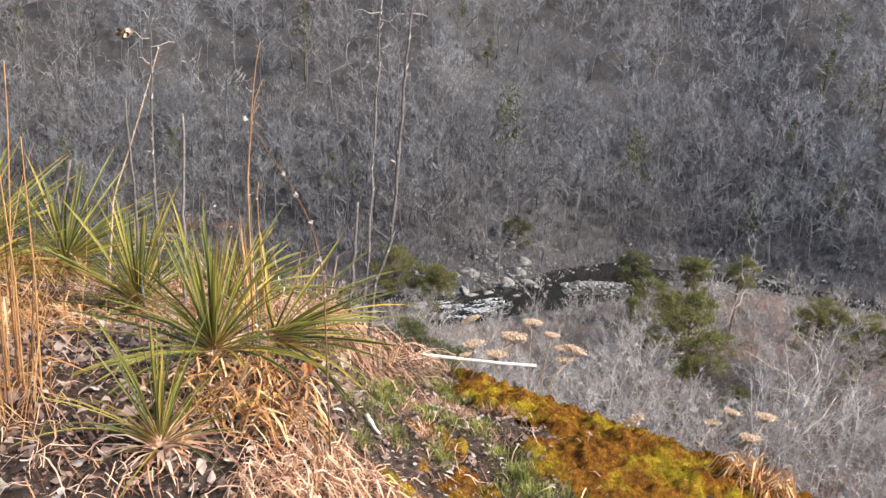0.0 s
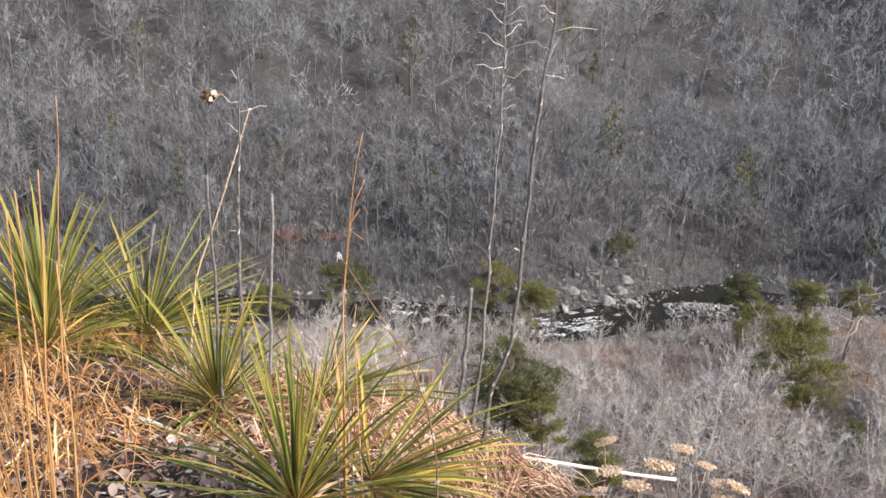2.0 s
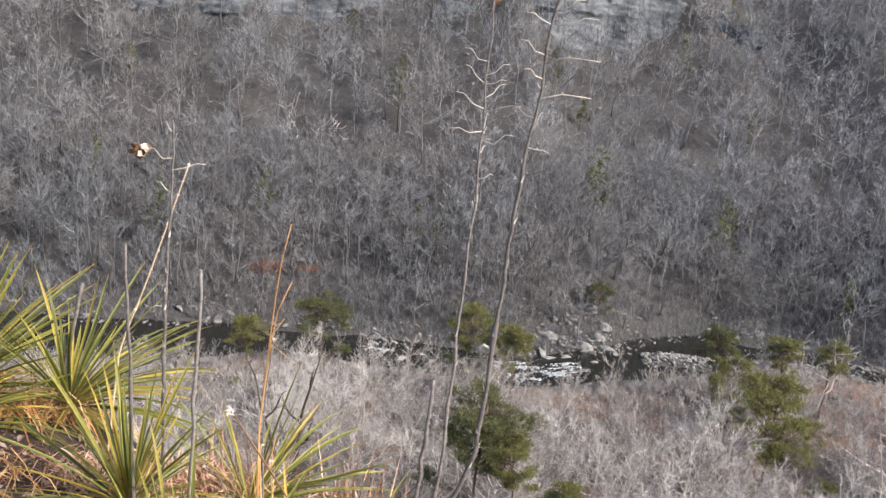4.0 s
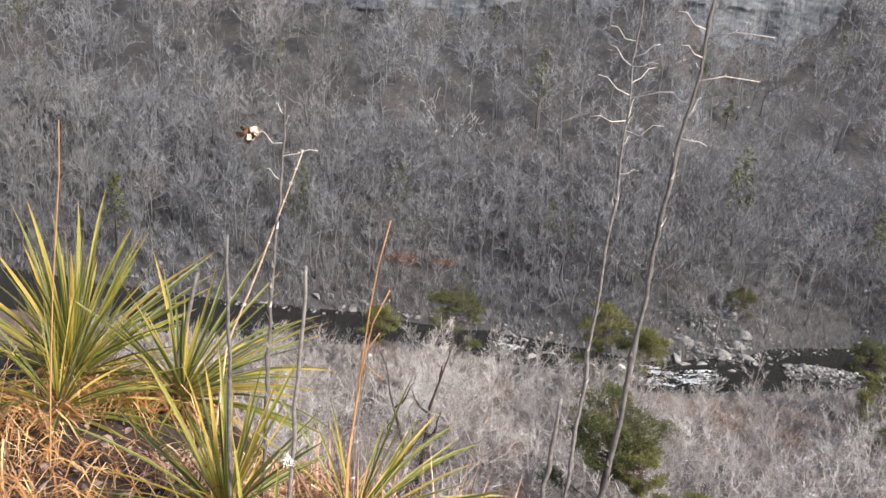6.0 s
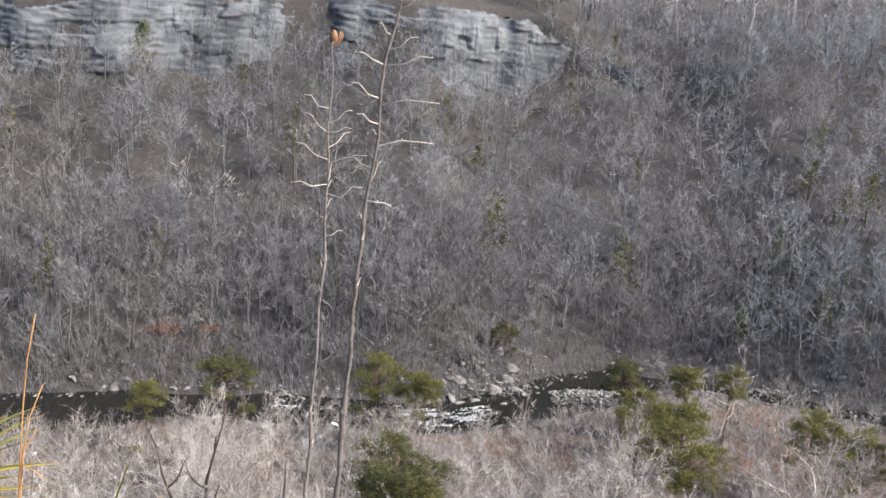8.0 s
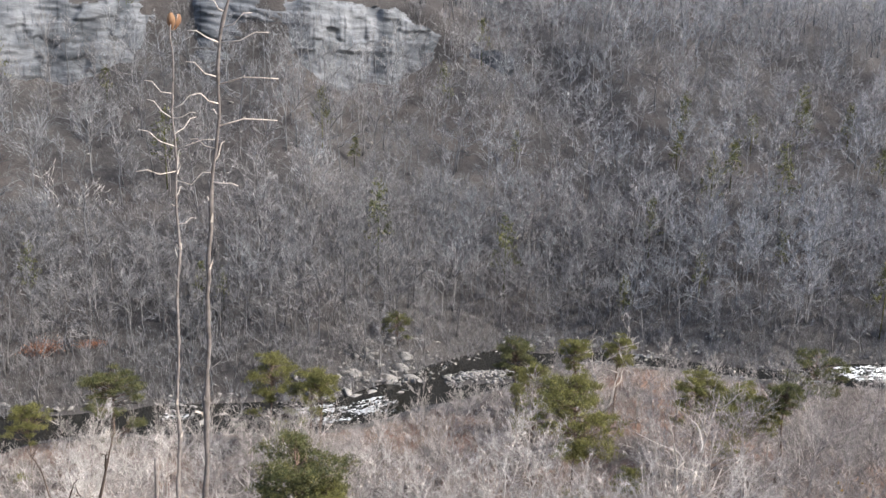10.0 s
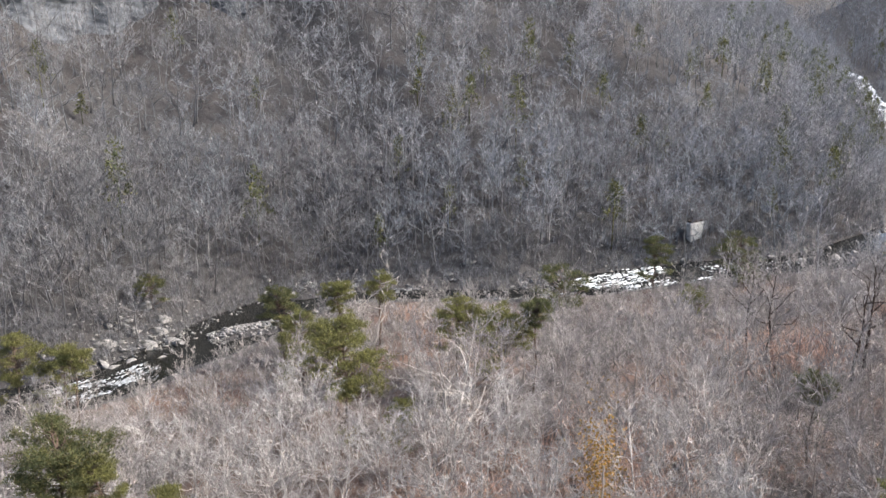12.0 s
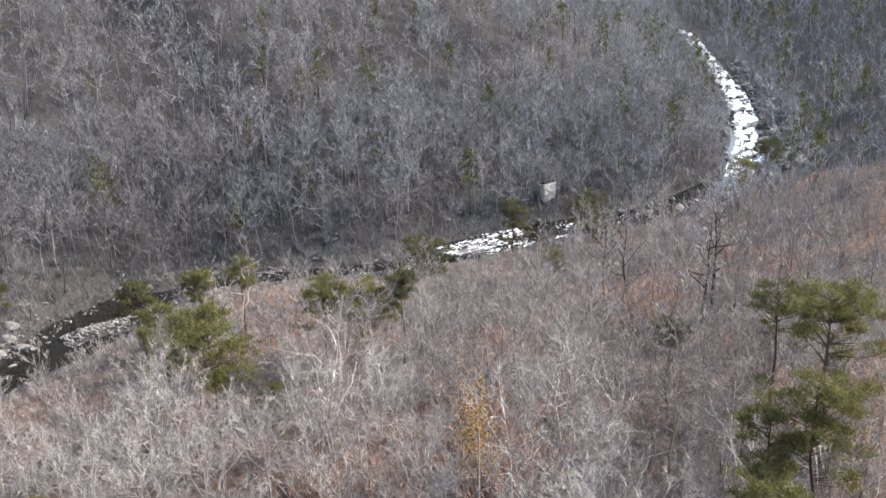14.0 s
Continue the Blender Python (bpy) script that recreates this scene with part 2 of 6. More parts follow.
LITTER = toned("fallen_leaves", [(0.0, (0.085, 0.055, 0.042)), (0.4, (0.18, 0.122, 0.096)), (0.75, (0.30, 0.222, 0.185)), (0.93, (0.38, 0.31, 0.265)), (1.0, (0.50, 0.45, 0.41))], "island", 30, 0.4, 0.85, 0.1)
RED_LEAF = toned("red_brown_leaf", [(0.0, (0.26, 0.085, 0.03)), (1.0, (0.42, 0.15, 0.05))], "object", 25, 0.4, 0.7, 0.2)
GREEN_TUFT = toned("green_tuft", [(0.0, (0.10, 0.12, 0.028)), (0.6, (0.20, 0.22, 0.050)), (1.0, (0.36, 0.35, 0.12))], "island", 40, 0.3, 0.8, 0.25)
STALK = toned("weathered_stalk", [(0.0, (0.125, 0.112, 0.106)), (1.0, (0.22, 0.20, 0.19))], "object", 55, 0.9, 0.85)
TAN_STEM = toned("tan_stem", [(0.0, (0.46, 0.33, 0.21)), (1.0, (0.58, 0.44, 0.30))], "object", 45, 0.4, 0.8)
STALK_PALE = toned("bleached_wood", [(0.0, (0.46, 0.41, 0.36)), (1.0, (0.60, 0.56, 0.51))], "object", 40, 0.4, 0.85)
POD = toned("seed_pod", [(0.0, (0.075, 0.042, 0.027)), (0.5, (0.15, 0.082, 0.048)), (1.0, (0.28, 0.165, 0.095))], "island", 60, 0.7, 0.8)
POD_PALE = toned("pale_pod_lining", [(0.0, (0.38, 0.25, 0.17)), (1.0, (0.64, 0.51, 0.41))], "island", 30, 0.3, 0.8)
FLUFF = toned("white_seed_fluff", [(0.0, (0.66, 0.62, 0.57)), (1.0, (0.82, 0.80, 0.77))], "island", 30, 0.15, 0.9, 0.3)
UMBEL = toned("tan_flower_head", [(0.0, (0.48, 0.33, 0.21)), (0.5, (0.64, 0.48, 0.34)), (1.0, (0.80, 0.68, 0.54))], "island", 40, 0.2, 0.85, 0.35)


# ---- mesh helpers ----
def mesh_ob(name, verts, faces, mat, smooth=False, attributes=None, parent=None, label="", at=None):
    """One mesh object from arrays of vertices and triangles or quads."""
    verts = np.asarray(verts, dtype=np.float32)
    faces = np.asarray(faces, dtype=np.int32)
    me = bpy.data.meshes.new(name)
    k = faces.shape[1]
    me.vertices.add(len(verts))
    me.vertices.foreach_set("co", verts.ravel())
    me.loops.add(faces.size)
    me.loops.foreach_set("vertex_index", faces.ravel())
    me.polygons.add(len(faces))
    me.polygons.foreach_set("loop_start", np.arange(0, faces.size, k, dtype=np.int32))
    me.polygons.foreach_set("loop_total", np.full(len(faces), k, dtype=np.int32))
    if smooth:
        me.polygons.foreach_set("use_smooth", np.ones(len(faces), dtype=bool))
    for key, values in (attributes or {}).items():
        me.attributes.new(key, "FLOAT", "POINT").data.foreach_set("value", np.asarray(values, dtype=np.float32))
    for m in (mat if isinstance(mat, (list, tuple)) else [mat]):
        me.materials.append(m)
    me.update()
    me.validate()
    ob = new(name, me)
    if at is not None:
        ob.matrix_basis = at
    if parent is not None:
        ob.parent = parent
    if label:
        tagged(ob, label)
    return ob


class Soup:
    """Collects tubes, ribbons and blobs as triangles."""
    def __init__(self):
        self.v, self.f, self.n = [], [], 0

    def add(self, v, f):
        self.v.append(np.asarray(v, dtype=float))
        self.f.append(np.asarray(f, dtype=int) + self.n)
        self.n += len(v)

    def tube(self, pts, radii, sides=5):
        pts, radii = np.asarray(pts, float), np.asarray(radii, float)
        d = np.gradient(pts, axis=0)
        d /= np.linalg.norm(d, axis=1, keepdims=True) + 1e-9
        ref = np.array([0.31, 0.95, 0.1]) if abs(d[0][2]) > 0.7 else np.array([0.05, 0.1, 0.99])
        a = np.cross(d, ref)
        a /= np.linalg.norm(a, axis=1, keepdims=True) + 1e-9
        b = np.cross(d, a)
        w = np.arange(sides) * 2 * math.pi / sides
        ring = pts[:, None] + radii[:, None, None] * (np.cos(w)[None, :, None] * a[:, None] + np.sin(w)[None, :, None] * b[:, None])
        k = len(pts)
        i, j = np.meshgrid(np.arange(k - 1), np.arange(sides), indexing="ij")
        p, q = i * sides + j, i * sides + (j + 1) % sides
        f = np.concatenate([np.stack([p, q, q + sides], -1).reshape(-1, 3), np.stack([p, q + sides, p + sides], -1).reshape(-1, 3)])
        cap = [(0, c + 1, c) for c in range(1, sides - 1)] + [((k - 1) * sides, (k - 1) * sides + c, (k - 1) * sides + c + 1) for c in range(1, sides - 1)]
        self.add(ring.reshape(-1, 3), np.concatenate([f, np.array(cap)]))

    def blade(self, pts, width, side, taper=1.0):
        """A flat ribbon that ends in a point."""
        pts = np.asarray(pts, float)
        k = len(pts)
        w = width * 0.5 * (1 - np.linspace(0, 1, k) ** 2 * taper)
        side = np.asarray(side, float)
        l, r = pts - w[:, None] * side, pts + w[:, None] * side
        v = np.concatenate([l[:-1], r[:-1], pts[-1:]])
        m = k - 1
        f = []
        for i in range(m - 1):
            f += [(i, m + i, m + i + 1), (i, m + i + 1, i + 1)]
        f.append((m - 1, 2 * m - 1, 2 * m))
        self.add(v, f)

    def sprays(self, roots, tips, width, rng):
        """Many thin pointed twigs or needles at once, each one triangle."""
        roots, tips = np.asarray(roots, float), np.asarray(tips, float)
        d = tips - roots
        side = np.cross(d, rng.normal(size=d.shape))
        side *= (0.5 * width * (0.7 + 0.6 * rng.rand(len(d))) / (np.linalg.norm(side, axis=1) + 1e-9))[:, None]
        v = np.stack([roots - side, roots + side, tips], 1).reshape(-1, 3)
        self.add(v, np.arange(len(v)).reshape(-1, 3))

    def arrays(self):
        return np.concatenate(self.v), np.concatenate(self.f)


def part(name, soup, mat, parent=None, label="", smooth=False, at=None):
    v, f = soup.arrays()
    return mesh_ob(name, v, f, mat, smooth, None, parent, label, at)


def empty(name, m, label, category, group="", kind=""):
    ob = new(name)
    ob.matrix_basis = m
    return tagged(ob, label, category, group, kind)


def smoothstep(a, b, x):
    t = np.clip((np.asarray(x, float) - a) / (b - a), 0, 1)
    return t * t * (3 - 2 * t)


def waves(x, y, scale, seed, octaves=4):
    """Smooth uneven ground from turned sine waves, about -1 to 1."""
    rng = np.random.RandomState(seed)
    out, amp, total = 0, 1.0, 0
    for o in range(octaves):
        for _ in range(3):
            a, ph = rng.rand() * 6.283, rng.rand() * 6.283
            k = 6.283 / scale * (0.8 + 0.5 * rng.rand())
            out = out + amp * np.sin(k * (x * math.cos(a) + y * math.sin(a)) + ph + 0.9 * np.sin(0.6 * k * (y * math.cos(a) - x * math.sin(a)) + 2 * ph))
        total += 1.7 * amp
        amp, scale = amp * 0.5, scale * 0.5
    return out / total


# ---- the shape of the canyon ----
RIVER_Z = -55.0
RIVER = [(-700, 210), (-300, 140), (-96, 118), (-60, 119), (-42, 122), (-25, 127), (-5, 126), (12, 124), (25, 132), (40, 140), (55, 144), (70, 138),
         (85, 129), (105, 127), (125, 124), (150, 117), (185, 124), (220, 147), (270, 184), (342, 250), (430, 330), (500, 410), (900, 800)]
RIM = [(-900, 60), (-60, 9), (-8, 5.2), (-2.6, 3.9), (-1.3, 3.05), (-0.1, 2.85), (0.4, 2.5), (0.85, 2.0), (1.4, 1.4), (2.2, 0.5), (5, -3.5), (20, -10), (120, -22), (500, -60), (900, -90)]
_xs = np.arange(-700, 901, 4.0)
_rs = np.interp(_xs, *zip(*RIVER))
_rs = np.convolve(np.pad(_rs, 2, mode="edge"), [0.1, 0.2, 0.4, 0.2, 0.1], "valid")


def river_y(x):
    return np.interp(x, _xs, _rs)


def river_distance(x, y):
    """Metres from the middle of the river, positive on the far side."""
    slope = (river_y(x + 6.0) - river_y(x - 6.0)) / 12.0
    return (y - river_y(x)) / np.sqrt(1 + slope * slope)


def half_width(x):
    return 4.6 - 0.6 * smoothstep(150, 230, x) + 2.4 * smoothstep(-20, -50, x) + 2.0 * smoothstep(24, 31, x) * smoothstep(50, 44, x) - 2.9 * smoothstep(45, 51, x) * smoothstep(97, 90, x) - 1.6 * smoothstep(-33, -29, x) * smoothstep(-14, -18, x)


def canyon_z(x, y):
    x, y = np.asarray(x, float), np.asarray(y, float)
    d = river_distance(x, y)
    hw = half_width(x)
    bed = RIVER_Z - 0.9 * (1 - smoothstep(hw - 2, hw + 3, np.abs(d))) + 1.4 * smoothstep(hw, hw + 8, np.abs(d)) - 0.2
    # far side: a steep wooded slope, a band of cliff, a plateau
    foot = 84 - 10 * smoothstep(-10, -60, x)
    rise = 0.60 * np.maximum(0, np.minimum(d, foot) - 7.5) + 0.25 * np.maximum(0, d - foot - 3)
    cliff = (15 - 12 * smoothstep(30, 75, x)) * smoothstep(0, 3.5, d - foot)
    north = bed + np.minimum(rise, 75) + cliff
    # near side: a wooded bench, then talus under the rim
    bench = 0.10 * np.maximum(0, -d - 10) * (1 - smoothstep(120, 200, x)) + 0.52 * np.maximum(0, -d - 14) * smoothstep(120, 220, x)
    to_rim = (np.interp(x, *zip(*RIM)) * -1 + y)
    talus = 0.62 * np.maximum(0, 46 - to_rim)
    south = bed + np.minimum(bench, 60) + np.minimum(talus, 30)
    z = np.where(d > 0, north, south)
    rough = smoothstep(8, 25, np.abs(d))
    z = z + 1.25 * np.exp(-(((x - 36.5) / 6.5) ** 4 + ((y - 135.2 - 0.06 * (x - 36)) / 2.4) ** 4))
    return z + rough * (0.9 * waves(x, y, 26, 3) + 0.35 * waves(x, y, 5, 4, 3))


def ledge_z(x, y):
    x, y = np.asarray(x, float), np.asarray(y, float)
    z = -1.50 - (0.22 + 0.06 * smoothstep(-1.9, -1.3, x)) * np.maximum(0, y - 1.2) - 0.04 * np.maximum(0, 1.0 - y) - 0.26 * smoothstep(-0.45, 0.3, x) - 0.12 * np.clip(x - 0.3, 0, 3)
    z = z - 0.10 * smoothstep(-1.4, -2.4, x)
    z = z + 0.030 * waves(x, y, 0.9, 7) + 0.012 * waves(x, y, 0.16, 8, 3)
    far = smoothstep(4, 60, np.hypot(x, y))
    return z + far * (4.0 + 2.5 * waves(x, y, 60, 9))


def ground_z(x, y):
    x, y = np.asarray(x, float), np.asarray(y, float)
    e = (y - np.interp(x, *zip(*RIM))) * 0.72
    drop = 0.55 * np.maximum(0, e + 0.32) ** 2 + 9.0 * np.maximum(0, e - 0.55)
    return np.maximum(ledge_z(x, y) - np.minimum(drop, 60), canyon_z(x, y))


def polar_ground():
    """One sheet round the rim: fine near the camera, coarse towards the horizon."""
    ang = np.concatenate([np.radians(np.arange(-62, 86, 0.6)), np.radians(np.arange(86, 298, 5.0))])
    rad = np.concatenate([[0.02], np.geomspace(0.35, 8, 125), np.geomspace(8.3, 40, 24), np.linspace(42, 300, 150), np.geomspace(306, 2600, 40)])
    a, r = np.meshgrid(ang, rad, indexing="ij")
    x, y = r * np.sin(a), r * np.cos(a)
    z = ground_z(x, y)
    na, nr = a.shape
    i, j = np.meshgrid(np.arange(na), np.arange(nr - 1), indexing="ij")
    p, q = i * nr + j, ((i + 1) % na) * nr + j
    f = np.stack([p, p + 1, q + 1, q], -1).reshape(-1, 4)
    ob = mesh_ob("ground", np.stack([x, y, z], -1).reshape(-1, 3), f, [FLOOR, SOIL, BENCH_FLOOR], True)
    fx, fy = x.reshape(-1)[f[:, 0]], y.reshape(-1)[f[:, 0]]
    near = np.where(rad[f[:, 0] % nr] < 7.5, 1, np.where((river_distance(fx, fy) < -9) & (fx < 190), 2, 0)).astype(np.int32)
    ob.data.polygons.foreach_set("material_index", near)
    return tagged(ob, "canyon ground of brown leaf litter under bare woods", "ground", kind="structure")


polar_ground()


def river():
    xs = np.concatenate([np.arange(-300, 520, 2.5)])
    ys = river_y(xs)
    t = np.stack([np.gradient(xs), np.gradient(ys)], -1)
    t /= np.linalg.norm(t, axis=1, keepdims=True)
    nrm = np.stack([-t[:, 1], t[:, 0]], -1)
    off = np.linspace(-1, 1, 9)
    w = half_width(xs) + 3.5
    x = xs[:, None] + nrm[:, :1] * off * w[:, None]
    y = ys[:, None] + nrm[:, 1:] * off * w[:, None]
    z = RIVER_Z - 0.55 + 0.05 * waves(x, y, 5, 21, 2)
    n, k = x.shape
    i, j = np.meshgrid(np.arange(n - 1), np.arange(k - 1), indexing="ij")
    p = i * k + j
    f = np.stack([p, p + k, p + k + 1, p + 1], -1).reshape(-1, 4)
    ob = mesh_ob("water", np.stack([x, y, z], -1).reshape(-1, 3), f, WATER, True)
    tagged(ob, "dark green river running over rocks in the canyon", "river", kind="structure")


river()

# white water: heaped, torn foam where the river falls: x, y, length along the river, width, how broken
RAPIDS = [(9, 126.5, 9, 3.5, 0.26), (17, 127.0, 9, 4.0, 0.20), (13, 123.5, 16, 3.5, 0.30), (-11, 127, 5, 3.0, 0.35), (79, 129, 6, 2.2, 0.35), (92, 126, 9, 3.5, 0.5), (105, 127.5, 15, 7.0, 0.12), (114, 128.5, 9, 5.0, 0.25),
          (108, 121.5, 14, 5, 0.3), (97, 129, 7, 4, 0.3), (120, 119.5, 8, 3, 0.4), (128, 123, 10, 5, 0.5), (66, 143, 6, 3, 0.55), (140, 119.5, 14, 5, 0.75)]


def foam(spec, seed):
    cx, cy, length, width, gap = spec
    nx, ny = int(length / 0.18), int(width / 0.13)
    if cx > 180:
        nx, ny = int(length / 0.55), int(width / 0.55)
    u, v = np.meshgrid(np.linspace(-1, 1, nx), np.linspace(-1, 1, ny), indexing="ij")
    slope = float(river_y(cx + 5) - river_y(cx - 5)) / 10
    t = np.array([1, slope]) / math.hypot(1, slope)
    x = cx + u * length / 2 * t[0] - v * width / 2 * t[1]
    y = cy + u * length / 2 * t[1] + v * width / 2 * t[0]
    h = 0.6 * waves(0.5 * (x * t[0] + y * t[1]), 2.0 * (y * t[0] - x * t[1]), 3.4, seed, 3) + 0.75 * waves(0.6 * (x * t[0] + y * t[1]), 2.0 * (y * t[0] - x * t[1]), 0.9, seed + 50, 2)
    edge = np.minimum(1, 2.2 * (1 - np.maximum(u * u, v * v)))
    keep = h * 1.1 + edge * 0.55 - 1.15 * gap - 0.05
    z = RIVER_Z - 0.52 + np.clip(keep, 0, 1.2) * 0.22
    p = (np.arange(nx - 1)[:, None] * ny + np.arange(ny - 1)).ravel()
    f = np.stack([p, p + ny, p + ny + 1, p + 1], -1)
    f = f[keep.ravel()[f].min(axis=1) > 0.02]
    if len(f) < 4:
        return
    ob = mesh_ob("rapid", np.stack([x, y, z], -1).reshape(-1, 3), f, FOAM_GLARE if cx > 70 else FOAM, True)
    tagged(ob, "white water foaming over river rocks", "rapids", "rapids of the river", "stuff")


for _i, _s in enumerate(RAPIDS):
    foam(_s, 40 + _i)


def glare_rapid():
    """The broken reach beyond the bend, its sky glare painted as pale foam."""
    t, v = np.meshgrid(np.arange(182, 500, 0.6), np.linspace(-1, 1, 34), indexing="ij")
    w = half_width(t) + 0.2
    slope = (river_y(t + 4.0) - river_y(t - 4.0)) / 8.0
    k = np.sqrt(1 + slope * slope)
    x, y = t - v * w * slope / k, river_y(t) + v * w / k
    h = 0.8 * waves(t * 0.6, v * w * 2.2, 7.0, 91, 5) + 0.6 * waves(t, v * w * 1.5, 22, 92, 3)
    keep = 0.5 * h + 0.42 - 0.75 * v ** 4
    z = RIVER_Z - 0.62 + np.clip(keep, -0.1, 0.9) * 0.35
    k = t.shape[1]
    p = (np.arange(t.shape[0] - 1)[:, None] * k + np.arange(k - 1)).ravel()
    f = np.stack([p, p + k, p + k + 1, p + 1], -1)
    f = f[keep.ravel()[f].min(axis=1) > 0.02]
    ob = mesh_ob("rapid", np.stack([x, y, z], -1).reshape(-1, 3), f, FOAM_GLARE, True)
    tagged(ob, "long reach of broken white water with painted sky glare", "rapids", "rapids of the river", "stuff")


glare_rapid()


# ---- boulders ----
def boulder_arrays(seed, flat=0.6, cut=3, level=2):
    rng = np.random.RandomState(seed)
    bm = bmesh.new()
    bmesh.ops.create_icosphere(bm, subdivisions=level, radius=1)
    v = np.array([w.co[:] for w in bm.verts])
    f = np.array([[w.index for w in q.verts] for q in bm.faces])
    bm.free()
    for _ in range(9 + cut):
        d = rng.normal(size=3) * np.array([1, 1, 0.7])
        d /= np.linalg.norm(d)
        lim = 0.20 + 0.30 * rng.rand()
        over = np.maximum(0, v @ d - lim)
        v = v - over[:, None] * d * 0.97
    v = v * (1.2 + 0.05 * rng.normal(size=(len(v), 1)))
    v *= np.array([1.0, 0.6 + 0.3 * rng.rand(), flat * (0.6 + 0.6 * rng.rand())])
    return v, f


BOULDERS = [boulder_arrays(300 + i) for i in range(7)]


def scatter_rocks():
    rng = np.random.RandomState(5)
    proto = []
    for k, (v, f) in enumerate(BOULDERS):
        me = mesh_ob("boulder", v, f, ROCK_RIVER)
        proto.append(me.data)
        bpy.data.objects.remove(me)
    # stretches of bank: x from, x to, side, how far out, count, size
    stretches = [(-75, -40, 1, 8.0, 26, 1.2), (-50, -12, 1, 8, 30, 1.2), (-15, 8, 0, 4, 24, 1.2), (3, 26, 0, 4, 34, 0.9), (8, 28, 1, 7, 36, 1.5), (34, 50, -1, 7.0, 22, 0.7), (45, 62, 1, 9, 18, 1.3),
                 (60, 100, 1, 8, 34, 1.3), (85, 118, 0, 6, 22, 1.2), (110, 150, 0.6, 8, 24, 1.4), (150, 300, 0.9, 9, 50, 2.2), (160, 310, -1, 9, 80, 2.4), (150, 330, 0, 5, 70, 1.4), (150, 330, -1, 6, 90, 2.2), (290, 430, 0, 6, 60, 1.8), (188, 340, -1, 13, 90, 2.6), (190, 330, -1, 18, 60, 2.4), (186, 330, 1, 11, 50, 2.2), (195, 330, 0, 3, 60, 1.6)]
    beyond = Soup()
    for x0, x1, side, out, count, size in stretches:
        for _ in range(int(count * 0.62)):
            x = x0 + (x1 - x0) * rng.rand()
            slope = float(river_y(x + 4) - river_y(x - 4)) / 8
            d = (side * out + rng.normal() * 2.2) * (half_width(x) / 6.0 if abs(side) > 0.5 else 1)
            y = float(river_y(x)) + d * math.hypot(1, slope)
            s = size * (0.35 + 0.85 * rng.rand() ** 1.6)
            z = max(float(ground_z(x, y)), RIVER_Z - 0.9) + 0.12 * s
            kind, turn = rng.randint(len(proto)), Euler((rng.normal() * 0.2, rng.normal() * 0.2, rng.rand() * 6.28))
            if x0 >= 110:
                v, f = BOULDERS[kind]
                beyond.add(v @ np.array(turn.to_matrix()).T * s + (x, y, z + 0.35 * s), f)
                continue
            ob = new("boulder", proto[kind])
            ob.matrix_basis = Matrix.LocRotScale((x, y, z), turn, (s, s, s))
            tagged(ob, "grey sandstone boulder beside the river", "boulder", "boulders along the river")
    v, f = beyond.arrays()
    tagged(mesh_ob("river_boulders", v, f, ROCK_RIVER), "grey boulders heaped along the reach beyond the bend", "boulders", kind="stuff")
    # the pale blocks by the rapids and along the far bank
    jumble = [(22.5, 143.0, 2.9), (18.6, 139.4, 1.6), (24.5, 141.5, 1.7), (16.0, 138.5, 1.5)]
    jumble += [(13 + 13 * rng.rand(), 134.5 + 6 * rng.rand(), 0.7 + 1.1 * rng.rand()) for _ in range(34)]
    jumble += [(-46 + 30 * rng.rand(), 131.5 + 2.5 * rng.rand(), 0.4 + 0.8 * rng.rand()) for _ in range(22)]
    jumble += [(49 + 4 * rng.rand(), 147 + 3 * rng.rand(), 0.6 + 0.8 * rng.rand()) for _ in range(9)]
    jumble += [(66 + 18 * rng.rand(), 139 + 3 * rng.rand(), 0.5 + 0.9 * rng.rand()) for _ in range(16)]
    jumble += [(-14 + 6 * rng.rand(), 129 + 4 * rng.rand(), 0.4 + 0.8 * rng.rand()) for _ in range(10)]
    for x, y, s in jumble:
        ob = new("boulder", proto[int(s * 10) % 7])
        ob.matrix_basis = Matrix.LocRotScale((x, y, max(float(ground_z(x, y)), RIVER_Z - 0.7) + 0.18 * s), Euler((0.1, -0.25, 0.6 + 5 * s)), (s, s * 0.8, s * 0.9))
        tagged(ob, "pale sandstone block in a jumble beside the river", "boulder", "boulders along the river")
    # loose stones on the bars and talus
    s = Soup()
    small = [boulder_arrays(330 + i, 0.5, 3, 1) for i in range(5)]
    for k in range(0, 3600, 2):
        if k < 700:
            x = 30.5 + 12 * rng.rand()
            d = 135.2 + 0.06 * (x - 36) + rng.normal() * 1.25 - float(river_y(x))
        elif k < 1500:
            x, d = -75 + 230 * rng.rand(), 5.0 + abs(rng.normal()) * 2.2
        elif k < 2100:
            x, d = 2 + 30 * rng.rand(), rng.normal() * 3 + 8
        elif k < 3100:
            x, d = 45 + 110 * rng.rand(), rng.normal() * 5.5 + 1
        else:
            x, d = -60 + 190 * rng.rand(), 14 + 60 * rng.rand()
        y = float(river_y(x)) + d
        r = 0.25 + 0.6 * rng.rand() ** 2 if k < 3100 else 0.25 + 0.8 * rng.rand() ** 3
        v, f = small[k % 5]
        a = rng.rand() * 6.28
        m = np.array([[math.cos(a), -math.sin(a), 0], [math.sin(a), math.cos(a), 0], [0, 0, 1]]) * r
        base = max(float(ground_z(x, y)), RIVER_Z - 0.62)
        s.add(v @ m.T + (x, y, base + 0.15 * r), f)
    v, f = s.arrays()
    tagged(mesh_ob("river_stones", v, f, ROCK_RIVER), "pale stones strewn along the river bank and slope", "stones", kind="stuff")


scatter_rocks()


